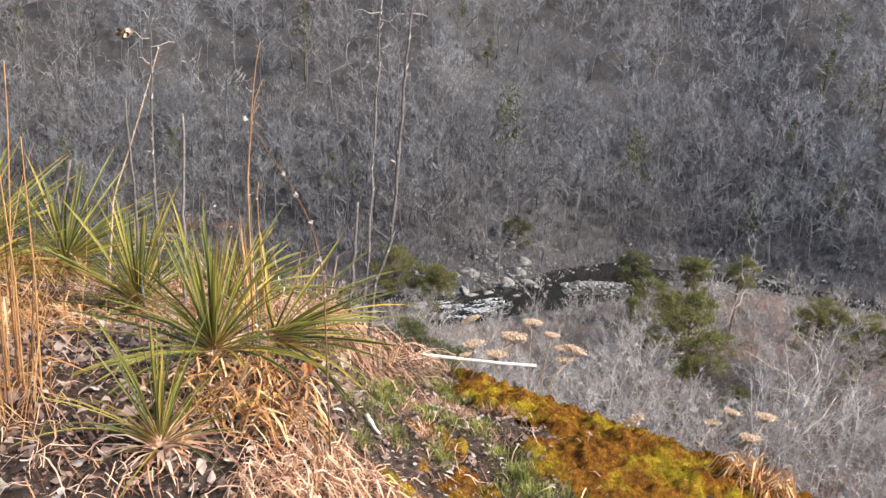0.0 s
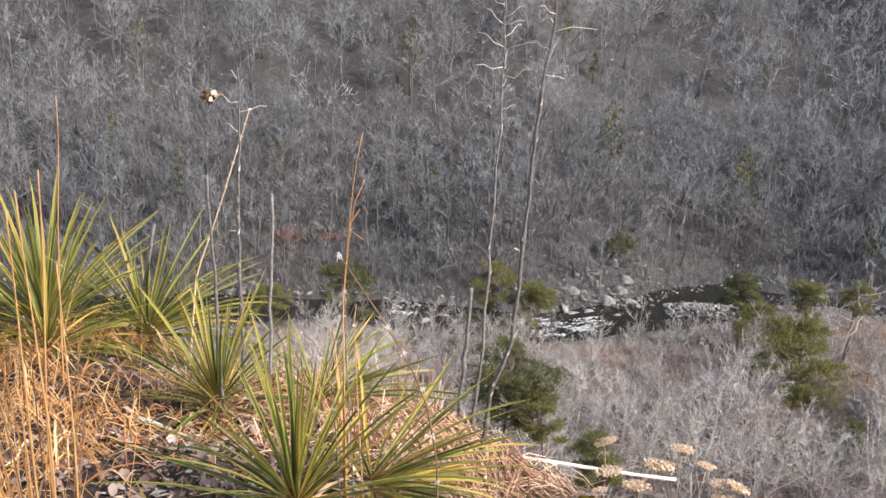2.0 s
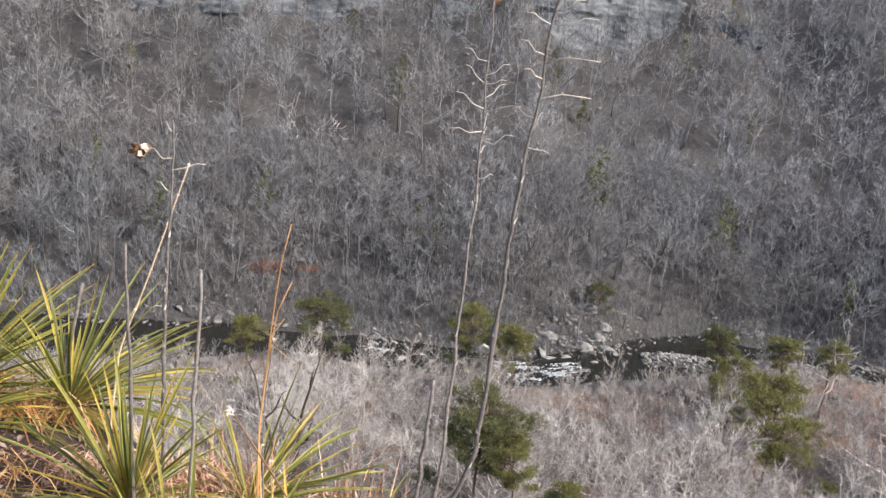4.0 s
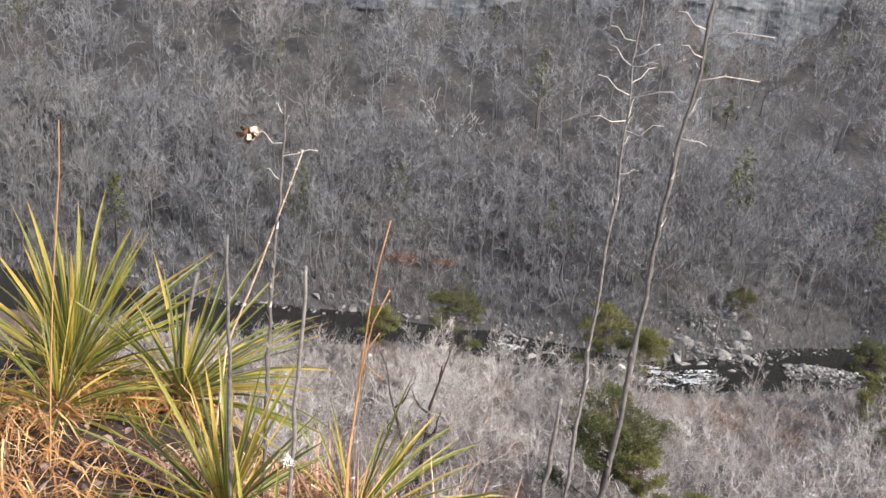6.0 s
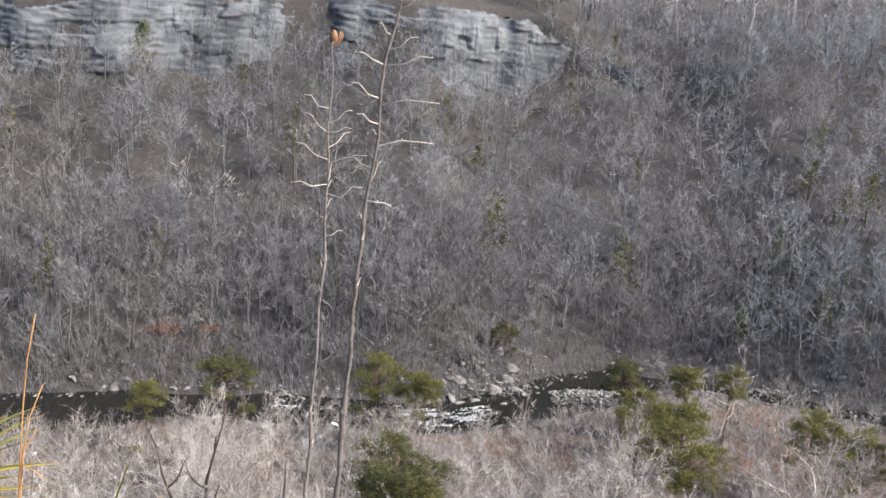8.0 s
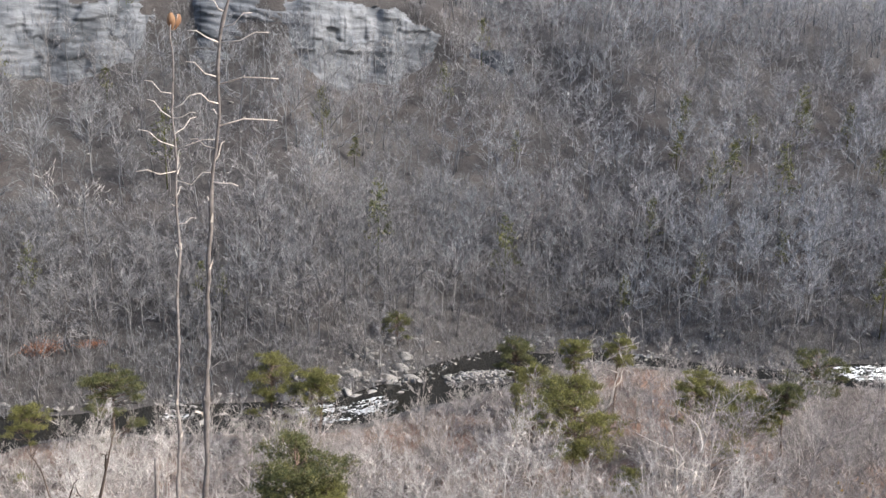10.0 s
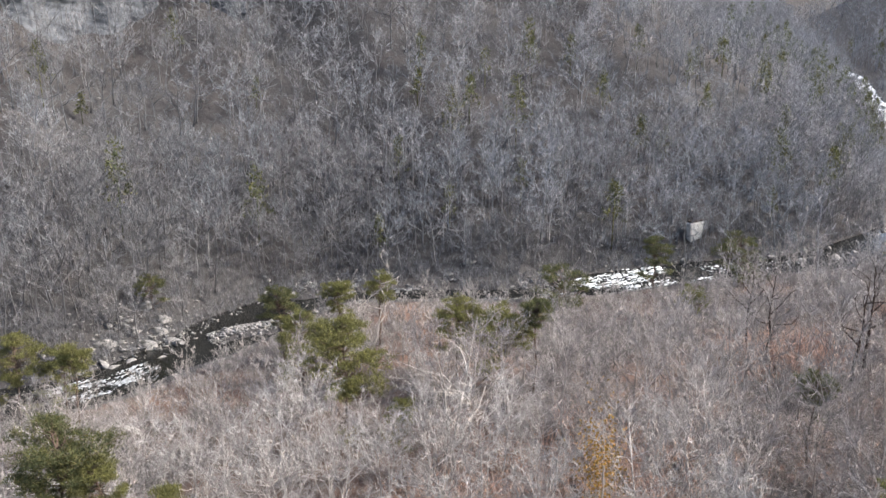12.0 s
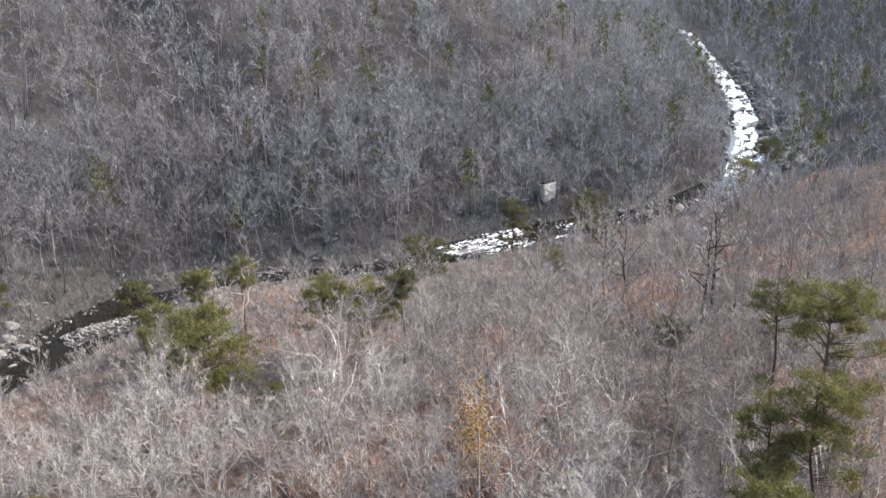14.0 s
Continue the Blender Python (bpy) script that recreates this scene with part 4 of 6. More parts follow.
def near_woods():
    models = [tree_model(700 + i, 12.0, 4.1 + 0.3 * (i % 3), 12, 8, 15, 0.026, BARK, TWIG, fork=0.26 + 0.04 * (i % 4), crook=1.5, leaders=2 if i in (2, 5) else 1) for i in range(8)]

    def bench(x, y):
        r = math.hypot(x, y)
        return float(river_distance(x, y)) < -9 and r > 42 and in_view(x, y, -34, 66) and r < 190 and y > 6
    pts, rng = scatter(81, -90, 175, 5, 145, 4.7, bench)
    pts.sort(key=lambda p: math.hypot(*p))
    mid = []
    count = 0
    for x, y in pts:
        r = math.hypot(x, y)
        z = float(ground_z(x, y)) - 0.15
        top = r * math.tan(radians(sight_limit(x, y) - (5.0 if 19.4 < math.degrees(math.atan2(x, y)) < 24.2 and 55 < r < 97 else 0) + (0.9 * rng.rand() if rng.rand() < 0.3 else -0.2 - 2.0 * rng.rand())))
        a = math.degrees(math.atan2(x, y))
        if (-13 < a < 11.5 or 18.6 < a < 37) and -22 < float(river_distance(x, y)) and rng.rand() < 0.6:
            top += r * 0.036 * rng.rand()
        if 26.5 < a < 34.5 and r < 103:
            top -= 0.035 * r
        h = min(8.5 + 7 * rng.rand(), top - z)
        if h < 1.6:
            continue
        if count < 290 and h > 4:
            ob = copy_thing(models[count % len(models)], Matrix.LocRotScale((x, y, z), Euler((0, 0, rng.rand() * 6.28)), None))
            k = h / 13.0
            ob.scale = (max(k, 0.6), max(k, 0.6), k)
            count += 1
        else:
            mid.append((x, y, z, rng.rand() * 6.28, max(0.45, h / 14.0), min(1.0, (h / 14.0) / max(0.45, h / 14.0)), rng.rand()))
    talus, _ = scatter(84, 20, 90, 8, 80, 4.4, lambda x, y: in_view(x, y, 33, 66) and 42 < math.hypot(x, y) < 88)
    for x, y in talus:
        z, s = float(ground_z(x, y)) - 0.15, 0.45 + 0.25 * rng.rand()
        mid.append((x, y, z, rng.rand() * 6.28, s, 1.0, 0.6 + 0.6 * rng.rand()))
    for m in models:
        for c in list(m.children):
            bpy.data.objects.remove(c)
        bpy.data.objects.remove(m)
    mids = [crowned_arrays(760 + i, 12.5, 4.6, 8, 6, 8, 0.055, 0.26, 1.3) for i in range(7)]
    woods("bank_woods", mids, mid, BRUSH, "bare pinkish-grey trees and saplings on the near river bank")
    pts, rng = scatter(82, -90, 150, 5, 140, 2.9, lambda x, y: bench(x, y) and math.hypot(x, y) < 150)
    more, _ = scatter(83, -90, 170, 60, 145, 2.1, lambda x, y: bench(x, y) and -36 < float(river_distance(x, y)) < -8)
    spots = [(x, y, float(ground_z(x, y)) - 0.1, rng.rand() * 6.28, 0.35 + 0.4 * rng.rand(), 0.8, rng.rand() * 0.3 - 0.3) for x, y in pts]
    spots += [(x, y, float(ground_z(x, y)) - 0.1, rng.rand() * 6.28, 0.5 + 0.5 * rng.rand(), 0.8, rng.rand() * 0.55) for x, y in more]
    woods("undergrowth", shrubs, spots, BRUSH, "pinkish brown leafless undergrowth on the canyon floor")
    # reddish saplings in a few clearings
    spots = []
    for cx, cy, r, n in ((52, 62, 9, 90), (38, 62, 6, 60), (48, 52, 6, 50), (93, 75, 6, 110), (20, 50, 5, 25)):
        for _ in range(n):
            x, y = cx + rng.normal() * r * 0.6, cy + rng.normal() * r * 0.6
            spots.append((x, y, float(ground_z(x, y)) - 0.1, rng.rand() * 6.28, 0.8 + 0.8 * rng.rand(), 1.0, rng.rand()))
    woods("red_brush", shrubs, spots, RED_BRUSH, "reddish bare saplings in clearings of the canyon floor")


near_woods()


# ---- pines and single trees ----
def pine(x, y, top, width, needles, bark, seed, label, dense=1.0, tall=0.8, pads=0):
    """A pine: trunk, limbs and a domed crown of separate needle tufts, with gaps."""
    rng = np.random.RandomState(seed)
    z = float(ground_z(x, y)) - 0.2
    h = max(3.0, top - z)
    base = empty("pine", pose(x, y, z), label, "tree", "pines of the canyon")
    wood, crown = Soup(), Soup()
    k = np.linspace(0, 1, 7)
    path = np.column_stack([np.cumsum(rng.normal(size=(7, 2)) * 0.010 * h, axis=0), k * h * 0.95])
    path[:, :2] -= path[0, :2]
    wood.tube(path, 0.011 * h * (1 - 0.9 * k) + 0.02, 6)
    axis = lambda q: np.array([np.interp(q, path[:, 2], path[:, c]) for c in range(3)])
    rz = width * tall * 0.5
    cz = h - rz
    tuft = 0.045 * width + 0.16
    spots = []
    for c in range(int(46 * dense)):
        d = rng.normal(size=3)
        d[2] = d[2] * 0.9 + 0.25
        d /= np.linalg.norm(d)
        rr = 0.50 + 0.50 * rng.rand() ** 0.5
        lump = 1 + 0.22 * math.sin(3.1 * math.atan2(d[1], d[0]) + seed) + 0.12 * rng.normal()
        hub = np.array([d[0] * width * 0.5 * rr * lump, d[1] * width * 0.5 * rr * lump, cz + d[2] * rz * rr]) + np.array([*axis(cz)[:2], 0])
        for _ in range(6):
            spots.append(hub + rng.normal(size=3) * width * np.array([0.065, 0.065, 0.022]))
    for c in range(pads):
        a, reach, hz = rng.rand() * 6.28, width * (0.35 + 0.3 * rng.rand()), cz - rz * (0.9 + 1.3 * rng.rand())
        for _ in range(14):
            spots.append(np.array([math.cos(a) * reach, math.sin(a) * reach, max(hz, 1.5)]) + rng.normal(size=3) * width * np.array([0.09, 0.09, 0.03]))
    for i, q in enumerate(spots):
        if i % 3 == 0:
            root = axis(max(0.8, q[2] - 0.35 * math.hypot(q[0], q[1]) - 0.2))
            m = (root + q) / 2 + rng.normal(size=3) * 0.04 * width
            wood.tube([root, m, q], np.array([1.0, 0.7, 0.3]) * (0.006 * width + 0.012), 3)
        v = rng.normal(size=(38, 3))
        v[:, 2] = np.abs(v[:, 2]) * 0.9 + 0.15
        v /= np.linalg.norm(v, axis=1, keepdims=True)
        o = q + rng.normal(size=(38, 3)) * tuft * np.array([0.55, 0.55, 0.25])
        crown.sprays(o, o + v * tuft * (0.6 + 0.7 * rng.rand(38, 1)), tuft * 0.13, rng)
    part("trunk", wood, bark, base)
    part("crown", crown, needles, base)
    return base


GREEN = "yellow-green pine with an open rounded crown among bare trees"
DARKG = "dark green pine beside the river"
# x, y, top, crown width, dark, density
PINES = [(3.2, 61.5, -28.7, 6.2, 1, 1.3), (6.2, 58.6, -31.6, 3.6, 0, 0.8), (33.8, 84.9, -35.4, 8.4, 0, 1.3), (35.6, 74.7, -40.5, 3.0, 0, 0.9), (2.0, 110.8, -40.5, 5.6, 0, 1.0),
         (7.0, 108.0, -41.8, 4.6, 0, 1.0), (-25.4, 104.5, -43.4, 4.4, 0, 0.8), (-17.1, 113.2, -42.0, 6.2, 1, 1.0), (51.4, 91.7, -38.2, 5.4, 0, 1.0), (54.9, 87.1, -38.2, 6.4, 0, 1.1),
         (57.4, 83.6, -36.8, 3.4, 1, 1.1), (50.2, 112.7, -41.0, 4.6, 0, 0.7), (36.1, 113.6, -41.1, 5.0, 1, 1.0), (36.1, 106.5, -42.2, 6.0, 0, 1.0), (7.9, 104.1, -40.7, 4.2, 0, 0.9),
         (69.8, 53.6, -36.4, 3.4, 1, 1.0), (61.7, 36.8, -25.8, 5.0, 1, 0.5), (55.6, 28.8, -22.4, 6.4, 0, 0.8), (40.6, 24.0, -24.6, 4.2, 0, 0.6), (43.0, 22.6, -22.6, 4.8, 0, 0.7), (37.6, 22.0, -25.8, 3.4, 0, 0.6),
         (99.9, 101.5, -47.7, 4.2, 0, 0.9), (106.5, 118.5, -45.1, 5.3, 1, 0.8), (120.5, 112.0, -44.4, 7.4, 1, 0.9), (168.0, 106.5, -40.7, 5.2, 1, 0.7), (153.0, 103.0, -42.2, 5.4, 0, 0.8),
         (85.0, 117.0, -46.5, 8.5, 1, 0.8), (6.6, 43.3, -25.6, 2.4, 0, 0.9), (24.0, 143.5, -46.0, 4.0, 1, 0.8), (44.0, 112.0, -40.8, 4.6, 0, 0.9)]
for _i, (_x, _y, _t, _w, _d, _q) in enumerate(PINES):
    pine(_x, _y, _t, _w, NEEDLES_DARK if _d else NEEDLES, PINE_BARK, 900 + _i, DARKG if _d else GREEN, _q, 1.15 if _w > 3 else 1.5, 3 if _w > 5 else 1)


def single_tree(name, x, y, top, spread, bark, twig, seed, label, limbs=10, subs=5, twigs=5, width=0.035, **kw):
    z = float(ground_z(x, y)) - 0.15
    arms = []
    wood, crown = grow(seed, top - z, spread, limbs, subs, twigs, width, apart=arms, **kw)
    base = empty(name, pose(x, y, z), label, "tree")
    part("trunk", wood, bark, base)
    for arm in arms:
        part("limb", arm, bark, base)
    part("crown", crown, twig, base)


single_tree("sycamore", 38.6, 69.1, -31.6, 7.0, PALE_BARK, PALE_BARK, 951, "bare sycamore with twisting white limbs", 12, 6, 5, 0.045, fork=True, bare=0.25, stout=1.4, crook=1.45)
single_tree("sycamore", 48.2, 111.9, -39.8, 5.0, PALE_BARK, PALE_BARK, 952, "bare pale sycamore near the river", 10, 5, 5, 0.06, fork=True, bare=0.25, crook=2.0)
single_tree("bare_tree", -12.4, 67.3, -30.6, 3.2, DARK_BARK, DARK_BARK, 953, "dark bare forked tree standing above pale brush", 8, 4, 3, 0.03, fork=True, bare=0.45, stout=2.0)
single_tree("bare_tree", -31.0, 169.0, -37.8, 6.5, PALE_BARK, TWIG, 954, "broad pale bare tree on the far slope", 12, 6, 6, 0.08, bare=0.2, crook=1.8)


for _i, (_x, _y, _t) in enumerate(((89.5, 77.0, -36.2), (94.0, 67.5, -34.5), (99.0, 69.5, -34.0), (92.5, 83.0, -36.8))):
    single_tree("bare_tree", _x, _y, _t, 4.5, DARK_BARK, BARK, 970 + _i, "dark-trunked bare tree standing over the river bend", 9, 5, 5, 0.04, bare=0.35, stout=1.5, crook=1.3)


def leafy(name, x, y, top, width, mat, seed, label):
    """A small tree that still holds its dead leaves."""
    rng = np.random.RandomState(seed)
    z = float(ground_z(x, y)) - 0.15
    h = top - z
    base = empty(name, pose(x, y, z), label, "tree")
    wood, crown = grow(seed, h, width * 0.5, 9, 3, 2, 0.04, 0.2)
    part("trunk", wood, BARK, base)
    leaves = Soup()
    for _ in range(900):
        p = rng.normal(size=3) * np.array([width * 0.24, width * 0.24, h * 0.12]) + (0, 0, h * 0.76)
        v = rng.normal(size=3)
        v /= np.linalg.norm(v)
        sd = np.cross(v, rng.normal(size=3))
        sd /= np.linalg.norm(sd) + 1e-9
        leaves.blade([p, p + v * 0.22], 0.16, sd)
    part("crown", leaves, mat, base)


leafy("beech", -30.6, 138.5, -47.2, 5.6, RUSSET, 960, "small tree holding russet dead leaves by the river")
leafy("beech", -24.3, 141.7, -48.5, 4.0, RUSSET, 961, "small tree holding russet dead leaves by the river")
leafy("beech", 37.6, 45.9, -29.9, 3.2, AMBER, 962, "small tree holding amber dead leaves among bare trees")


# ---- the ledge: yuccas ----
def leaf_mesh(seed, arch, twist):
    """One sword leaf along +x, a metre long, with a shallow gutter and a sharp tip."""
    rng = np.random.RandomState(seed)
    k = 9
    t = np.linspace(0, 1, k)
    w = 0.5 * np.interp(t, [0, 0.12, 0.4, 0.75, 0.95, 1], [0.62, 0.85, 1.0, 0.72, 0.22, 0.02])
    drop = -arch * t ** 2.2
    wob = 0.012 * np.sin(t * 5 + rng.rand() * 6)
    v, across, along = [], [], []
    for i in range(k):
        for c, s in enumerate((-1, -0.45, 0, 0.45, 1)):
            roll = twist * t[i]
            y, z = s * w[i], 0.34 * abs(s) * w[i]
            v.append((t[i] * (1 - 0.25 * arch * t[i]), (y * math.cos(roll) - z * math.sin(roll)), (y * math.sin(roll) + z * math.cos(roll))))
            across.append(abs(s))
            along.append(t[i])
    v = np.array(v)
    bend = np.repeat(drop, 5)
    side = np.repeat(wob, 5)
    f = [(i * 5 + j, i * 5 + j + 1, i * 5 + j + 6, i * 5 + j + 5) for i in range(k - 1) for j in range(4)]
    return v, bend, side, f, across, along


LEAVES = []
for _i, (_a, _t) in enumerate(((0.02, 0.2), (0.05, -0.3), (0.10, 0.35), (0.16, -0.2), (0.26, 0.5), (0.38, -0.4), (0.55, 0.3))):
    _v, _b, _s, _f, _ac, _al = leaf_mesh(1000 + _i, _a, _t)
    _w = 0.040
    _p = np.column_stack([_v[:, 0], _v[:, 1] * _w + _s, _v[:, 2] * _w + _b])
    _o = mesh_ob("leaf", _p, np.array(_f), YUCCA, True, {"across": _ac, "along": _al})
    LEAVES.append(_o.data)
    bpy.data.objects.remove(_o)


_gx, _gy = np.meshgrid(np.arange(-3.6, 2.6, 0.02), np.arange(-0.4, 4.6, 0.02), indexing="ij")
_gh = ground_z(_gx, _gy)


def gz(x, y):
    """The ledge's height, from a table of it."""
    a, b = (x + 3.6) / 0.02, (y + 0.4) / 0.02
    i, j = min(max(int(a), 0), _gh.shape[0] - 2), min(max(int(b), 0), _gh.shape[1] - 2)
    a, b = a - i, b - j
    return float((_gh[i, j] * (1 - a) + _gh[i + 1, j] * a) * (1 - b) + (_gh[i, j + 1] * (1 - a) + _gh[i + 1, j + 1] * a) * b)


def yucca(x, y, z, count, length, seed, label, low=8, high=86, tilt=(0, 0), wide=1.0, facing=None):
    rng = np.random.RandomState(seed)
    z = max(z, gz(x, y) + 0.015)
    base = empty("yucca", Matrix.LocRotScale((x, y, z), Euler((radians(tilt[0]), radians(tilt[1]), 0)), None), label, "yucca", "yuccas on the ledge")
    for i in range(count):
        u = (i + 0.5) / count
        el = low + (high - low) * u ** 1.1 + rng.normal() * 7
        az = i * 137.5 + rng.normal() * 14
        if facing is not None and el < 45:
            az = facing[0] + rng.normal() * facing[1]
        ln = length * (0.62 + 0.5 * rng.rand()) * (1.0 if u < 0.8 else 0.85)
        k = min(len(LEAVES) - 1, max(0, int((1 - u) * 4.5 + rng.rand() * 2.0)))
        ob = new("leaf", LEAVES[k])
        r = 0.025 * (1 - u) + 0.004
        a = radians(az)
        ob.matrix_basis = Matrix.LocRotScale((r * math.cos(a), r * math.sin(a), 0.02 + 0.05 * u), Euler((rng.normal() * 0.25, -radians(el), a), "XYZ"), (ln, ln * wide * (0.8 + 0.45 * rng.rand()), ln))
        ob.parent = base
    core = Soup()
    for i in range(70):
        a = rng.rand() * 6.28
        d = np.array([math.cos(a), math.sin(a), 0.1 + 0.5 * rng.rand()])
        ln = 0.07 + 0.12 * rng.rand()
        p = d * 0.01
        side = np.array([-math.sin(a), math.cos(a), 0.2])
        core.blade([p, p + d * ln * 0.5, p + d * ln + (0, 0, -0.06 * rng.rand())], 0.014, side)
    part("dead_leaf_skirt", core, STRAW, base, "dry curled straw-coloured dead leaves")
    return base


GREEN_YUCCA = "green yucca with stiff yellow-edged sword leaves in dry straw"
yucca(-0.55, 1.25, -1.50, 96, 0.54, 1101, GREEN_YUCCA, 6, 84, wide=0.56)
yucca(-1.07, 2.25, -1.80, 92, 0.56, 1102, GREEN_YUCCA, 6, 82, wide=0.58)
yucca(-2.30, 3.32, -2.02, 150, 0.80, 1103, "large yellow-green yucca with arching sword leaves", 2, 84, wide=0.66, tilt=(0, 6))
yucca(-0.60, 0.67, -1.53, 56, 0.42, 1104, "smaller dark green yucca in the shade of dead leaves", 24, 90, wide=0.42)
yucca(-0.70, 2.40, -1.86, 70, 0.60, 1105, GREEN_YUCCA, 2, 56, wide=0.58, facing=(-10, 60))
yucca(-0.36, 1.42, -1.54, 70, 0.54, 1106, "low yucca with drooping dark leaves in straw", 2, 54, wide=0.54, facing=(-12, 48))
yucca(-2.05, 2.85, -1.93, 64, 0.58, 1107, GREEN_YUCCA, 4, 78, wide=0.66, facing=(0, 70))
yucca(-1.75, 3.30, -2.0, 76, 0.68, 1108, GREEN_YUCCA, 4, 76, wide=0.66, facing=(0, 60))


# ---- dry grass, straw and litter ----
def straw(name, spots, count, length, width, mat, seed, label, category, curl=1.0, rise=0.25, out=None):
    """A heap of curling dry blades; spots: x, y, radius."""
    rng = np.random.RandomState(seed)
    s = Soup()
    total = sum(r * r for _, _, r in spots)
    for x0, y0, r in spots:
        for _ in range(int(count * r * r / total) + 1):
            a, q = rng.rand() * 6.28, r * math.sqrt(rng.rand())
            x, y = x0 + q * math.cos(a), y0 + q * math.sin(a)
            b = (a if out else rng.rand() * 6.28) + rng.normal() * 0.6
            ln = length * (0.45 + 0.8 * rng.rand())
            bow = rng.normal() * 1.4 * curl
            pts = []
            px, py = x, y
            high = rise * ln * (0.3 + rng.rand())
            for i in range(6):
                t = i / 5
                z = gz(px, py) + 0.006 + 0.05 * rng.rand() * (1 - q / r) + high * math.sin(math.pi * min(1, t * 1.15 + 0.05)) * 0.9
                pts.append((px, py, z))
                b += bow / 5
                px += math.cos(b) * ln / 5
                py += math.sin(b) * ln / 5
            s.blade(pts, width * (0.6 + 0.8 * rng.rand()), [-math.sin(b), math.cos(b), 0.35 * rng.normal()], 0.7)
    v, f = s.arrays()
    return tagged(mesh_ob(name, v, f, mat), label, category, kind="stuff")


straw("dry_grass", [(-0.10, 0.66, 0.22), (0.02, 0.58, 0.20), (-0.22, 0.50, 0.16)], 900, 0.16, 0.0045, STRAW, 1201, "pale pink-tan matted dry grass on the ledge", "dry grass", 1.3, 0.35)
straw("dry_grass", [(-0.42, 1.06, 0.19), (-0.30, 1.02, 0.15), (-0.5, 1.12, 0.12)], 150, 0.17, 0.0065, BLUESTEM, 1202, "curling tan dead yucca leaves heaped on the ledge", "dead leaves", 1.2, 0.5)
straw("dry_grass", [(-1.6, 1.75, 0.40), (-1.45, 1.35, 0.28), (-1.2, 1.0, 0.2), (-1.75, 2.25, 0.3)], 480, 0.24, 0.0055, BLUESTEM, 1203, "orange dry grass lying on the ledge", "dry grass", 0.9, 0.5)
straw("dry_grass", [(-0.85, 2.35, 0.35), (-0.55, 2.05, 0.32), (-0.45, 2.45, 0.28), (-1.3, 2.65, 0.25)], 820, 0.22, 0.005, STRAW, 1204, "pale straw heaped between the yuccas", "straw", 1.1, 0.40)
straw("grass_thatch", [(-0.12, 2.15, 0.30), (0.02, 2.35, 0.25), (-0.2, 1.85, 0.25), (-0.05, 2.55, 0.22), (0.1, 2.1, 0.15)], 1300, 0.28, 0.0045, THATCH, 1205, "grey-brown thatch of dead stems along the rim", "thatch", 0.5, 0.22)
straw("grass_thatch", [(-0.12, 2.15, 0.30), (0.02, 2.4, 0.25), (-0.2, 1.85, 0.25)], 560, 0.34, 0.004, STRAW, 1206, "long dry straws lying over the thatch", "straw", 0.4, 0.3)
straw("dry_grass", [(1.40, 1.10, 0.07)], 230, 0.12, 0.006, BLUESTEM, 1207, "pale curling tuft of dry grass at the rim", "dry grass", 1.2, 0.7, True)
straw("dry_grass", [(-0.75, 0.95, 0.5), (-0.3, 0.45, 0.4), (-0.95, 1.5, 0.4), (-1.0, 0.5, 0.35)], 230, 0.16, 0.004, STRAW, 1208, "scattered straws on dark leaf litter", "straw", 0.8, 0.3)
straw("dry_grass", [(0.3, 1.3, 0.5), (0.5, 0.9, 0.35)], 200, 0.10, 0.003, STRAW, 1209, "scattered straws on mossy soil", "straw", 0.8, 0.3)
straw("dry_grass", [(-2.3, 2.7, 0.4), (-2.1, 3.2, 0.4), (-1.9, 3.5, 0.3)], 900, 0.28, 0.006, BLUESTEM, 1210, "orange dry grass round the large yucca", "dry grass", 0.8, 0.5)


straw("dry_grass", [(-1.15, 2.60, 0.28), (-0.85, 2.62, 0.25), (-0.95, 2.35, 0.2)], 620, 0.20, 0.005, STRAW, 1214, "pale tangled straw heaped behind a yucca", "straw", 1.3, 0.55)
straw("dry_grass", [(-1.45, 2.0, 0.35), (-1.05, 1.8, 0.3), (-1.7, 2.4, 0.3)], 300, 0.17, 0.004, BLUESTEM, 1215, "thin orange straws lying on dark litter", "straw", 1.0, 0.3)
straw("dry_grass", [(-0.48, 1.0, 0.2), (-0.62, 1.05, 0.14), (-0.35, 0.98, 0.14)], 420, 0.15, 0.009, THATCH, 1211, "dark red-brown dead yucca leaves under the green ones", "dead leaves", 1.0, 0.35)
straw("dry_grass", [(-0.36, 0.86, 0.15), (-0.44, 0.95, 0.12)], 170, 0.20, 0.008, BLUESTEM, 1213, "heap of curling brown dead yucca leaves", "dead leaves", 1.6, 0.5)
straw("dry_grass", [(-1.0, 0.62, 0.35), (-1.25, 0.9, 0.3), (-0.75, 0.5, 0.25)], 190, 0.13, 0.004, STRAW, 1212, "curled pink-tan straw among fallen leaves", "straw", 1.3, 0.4)


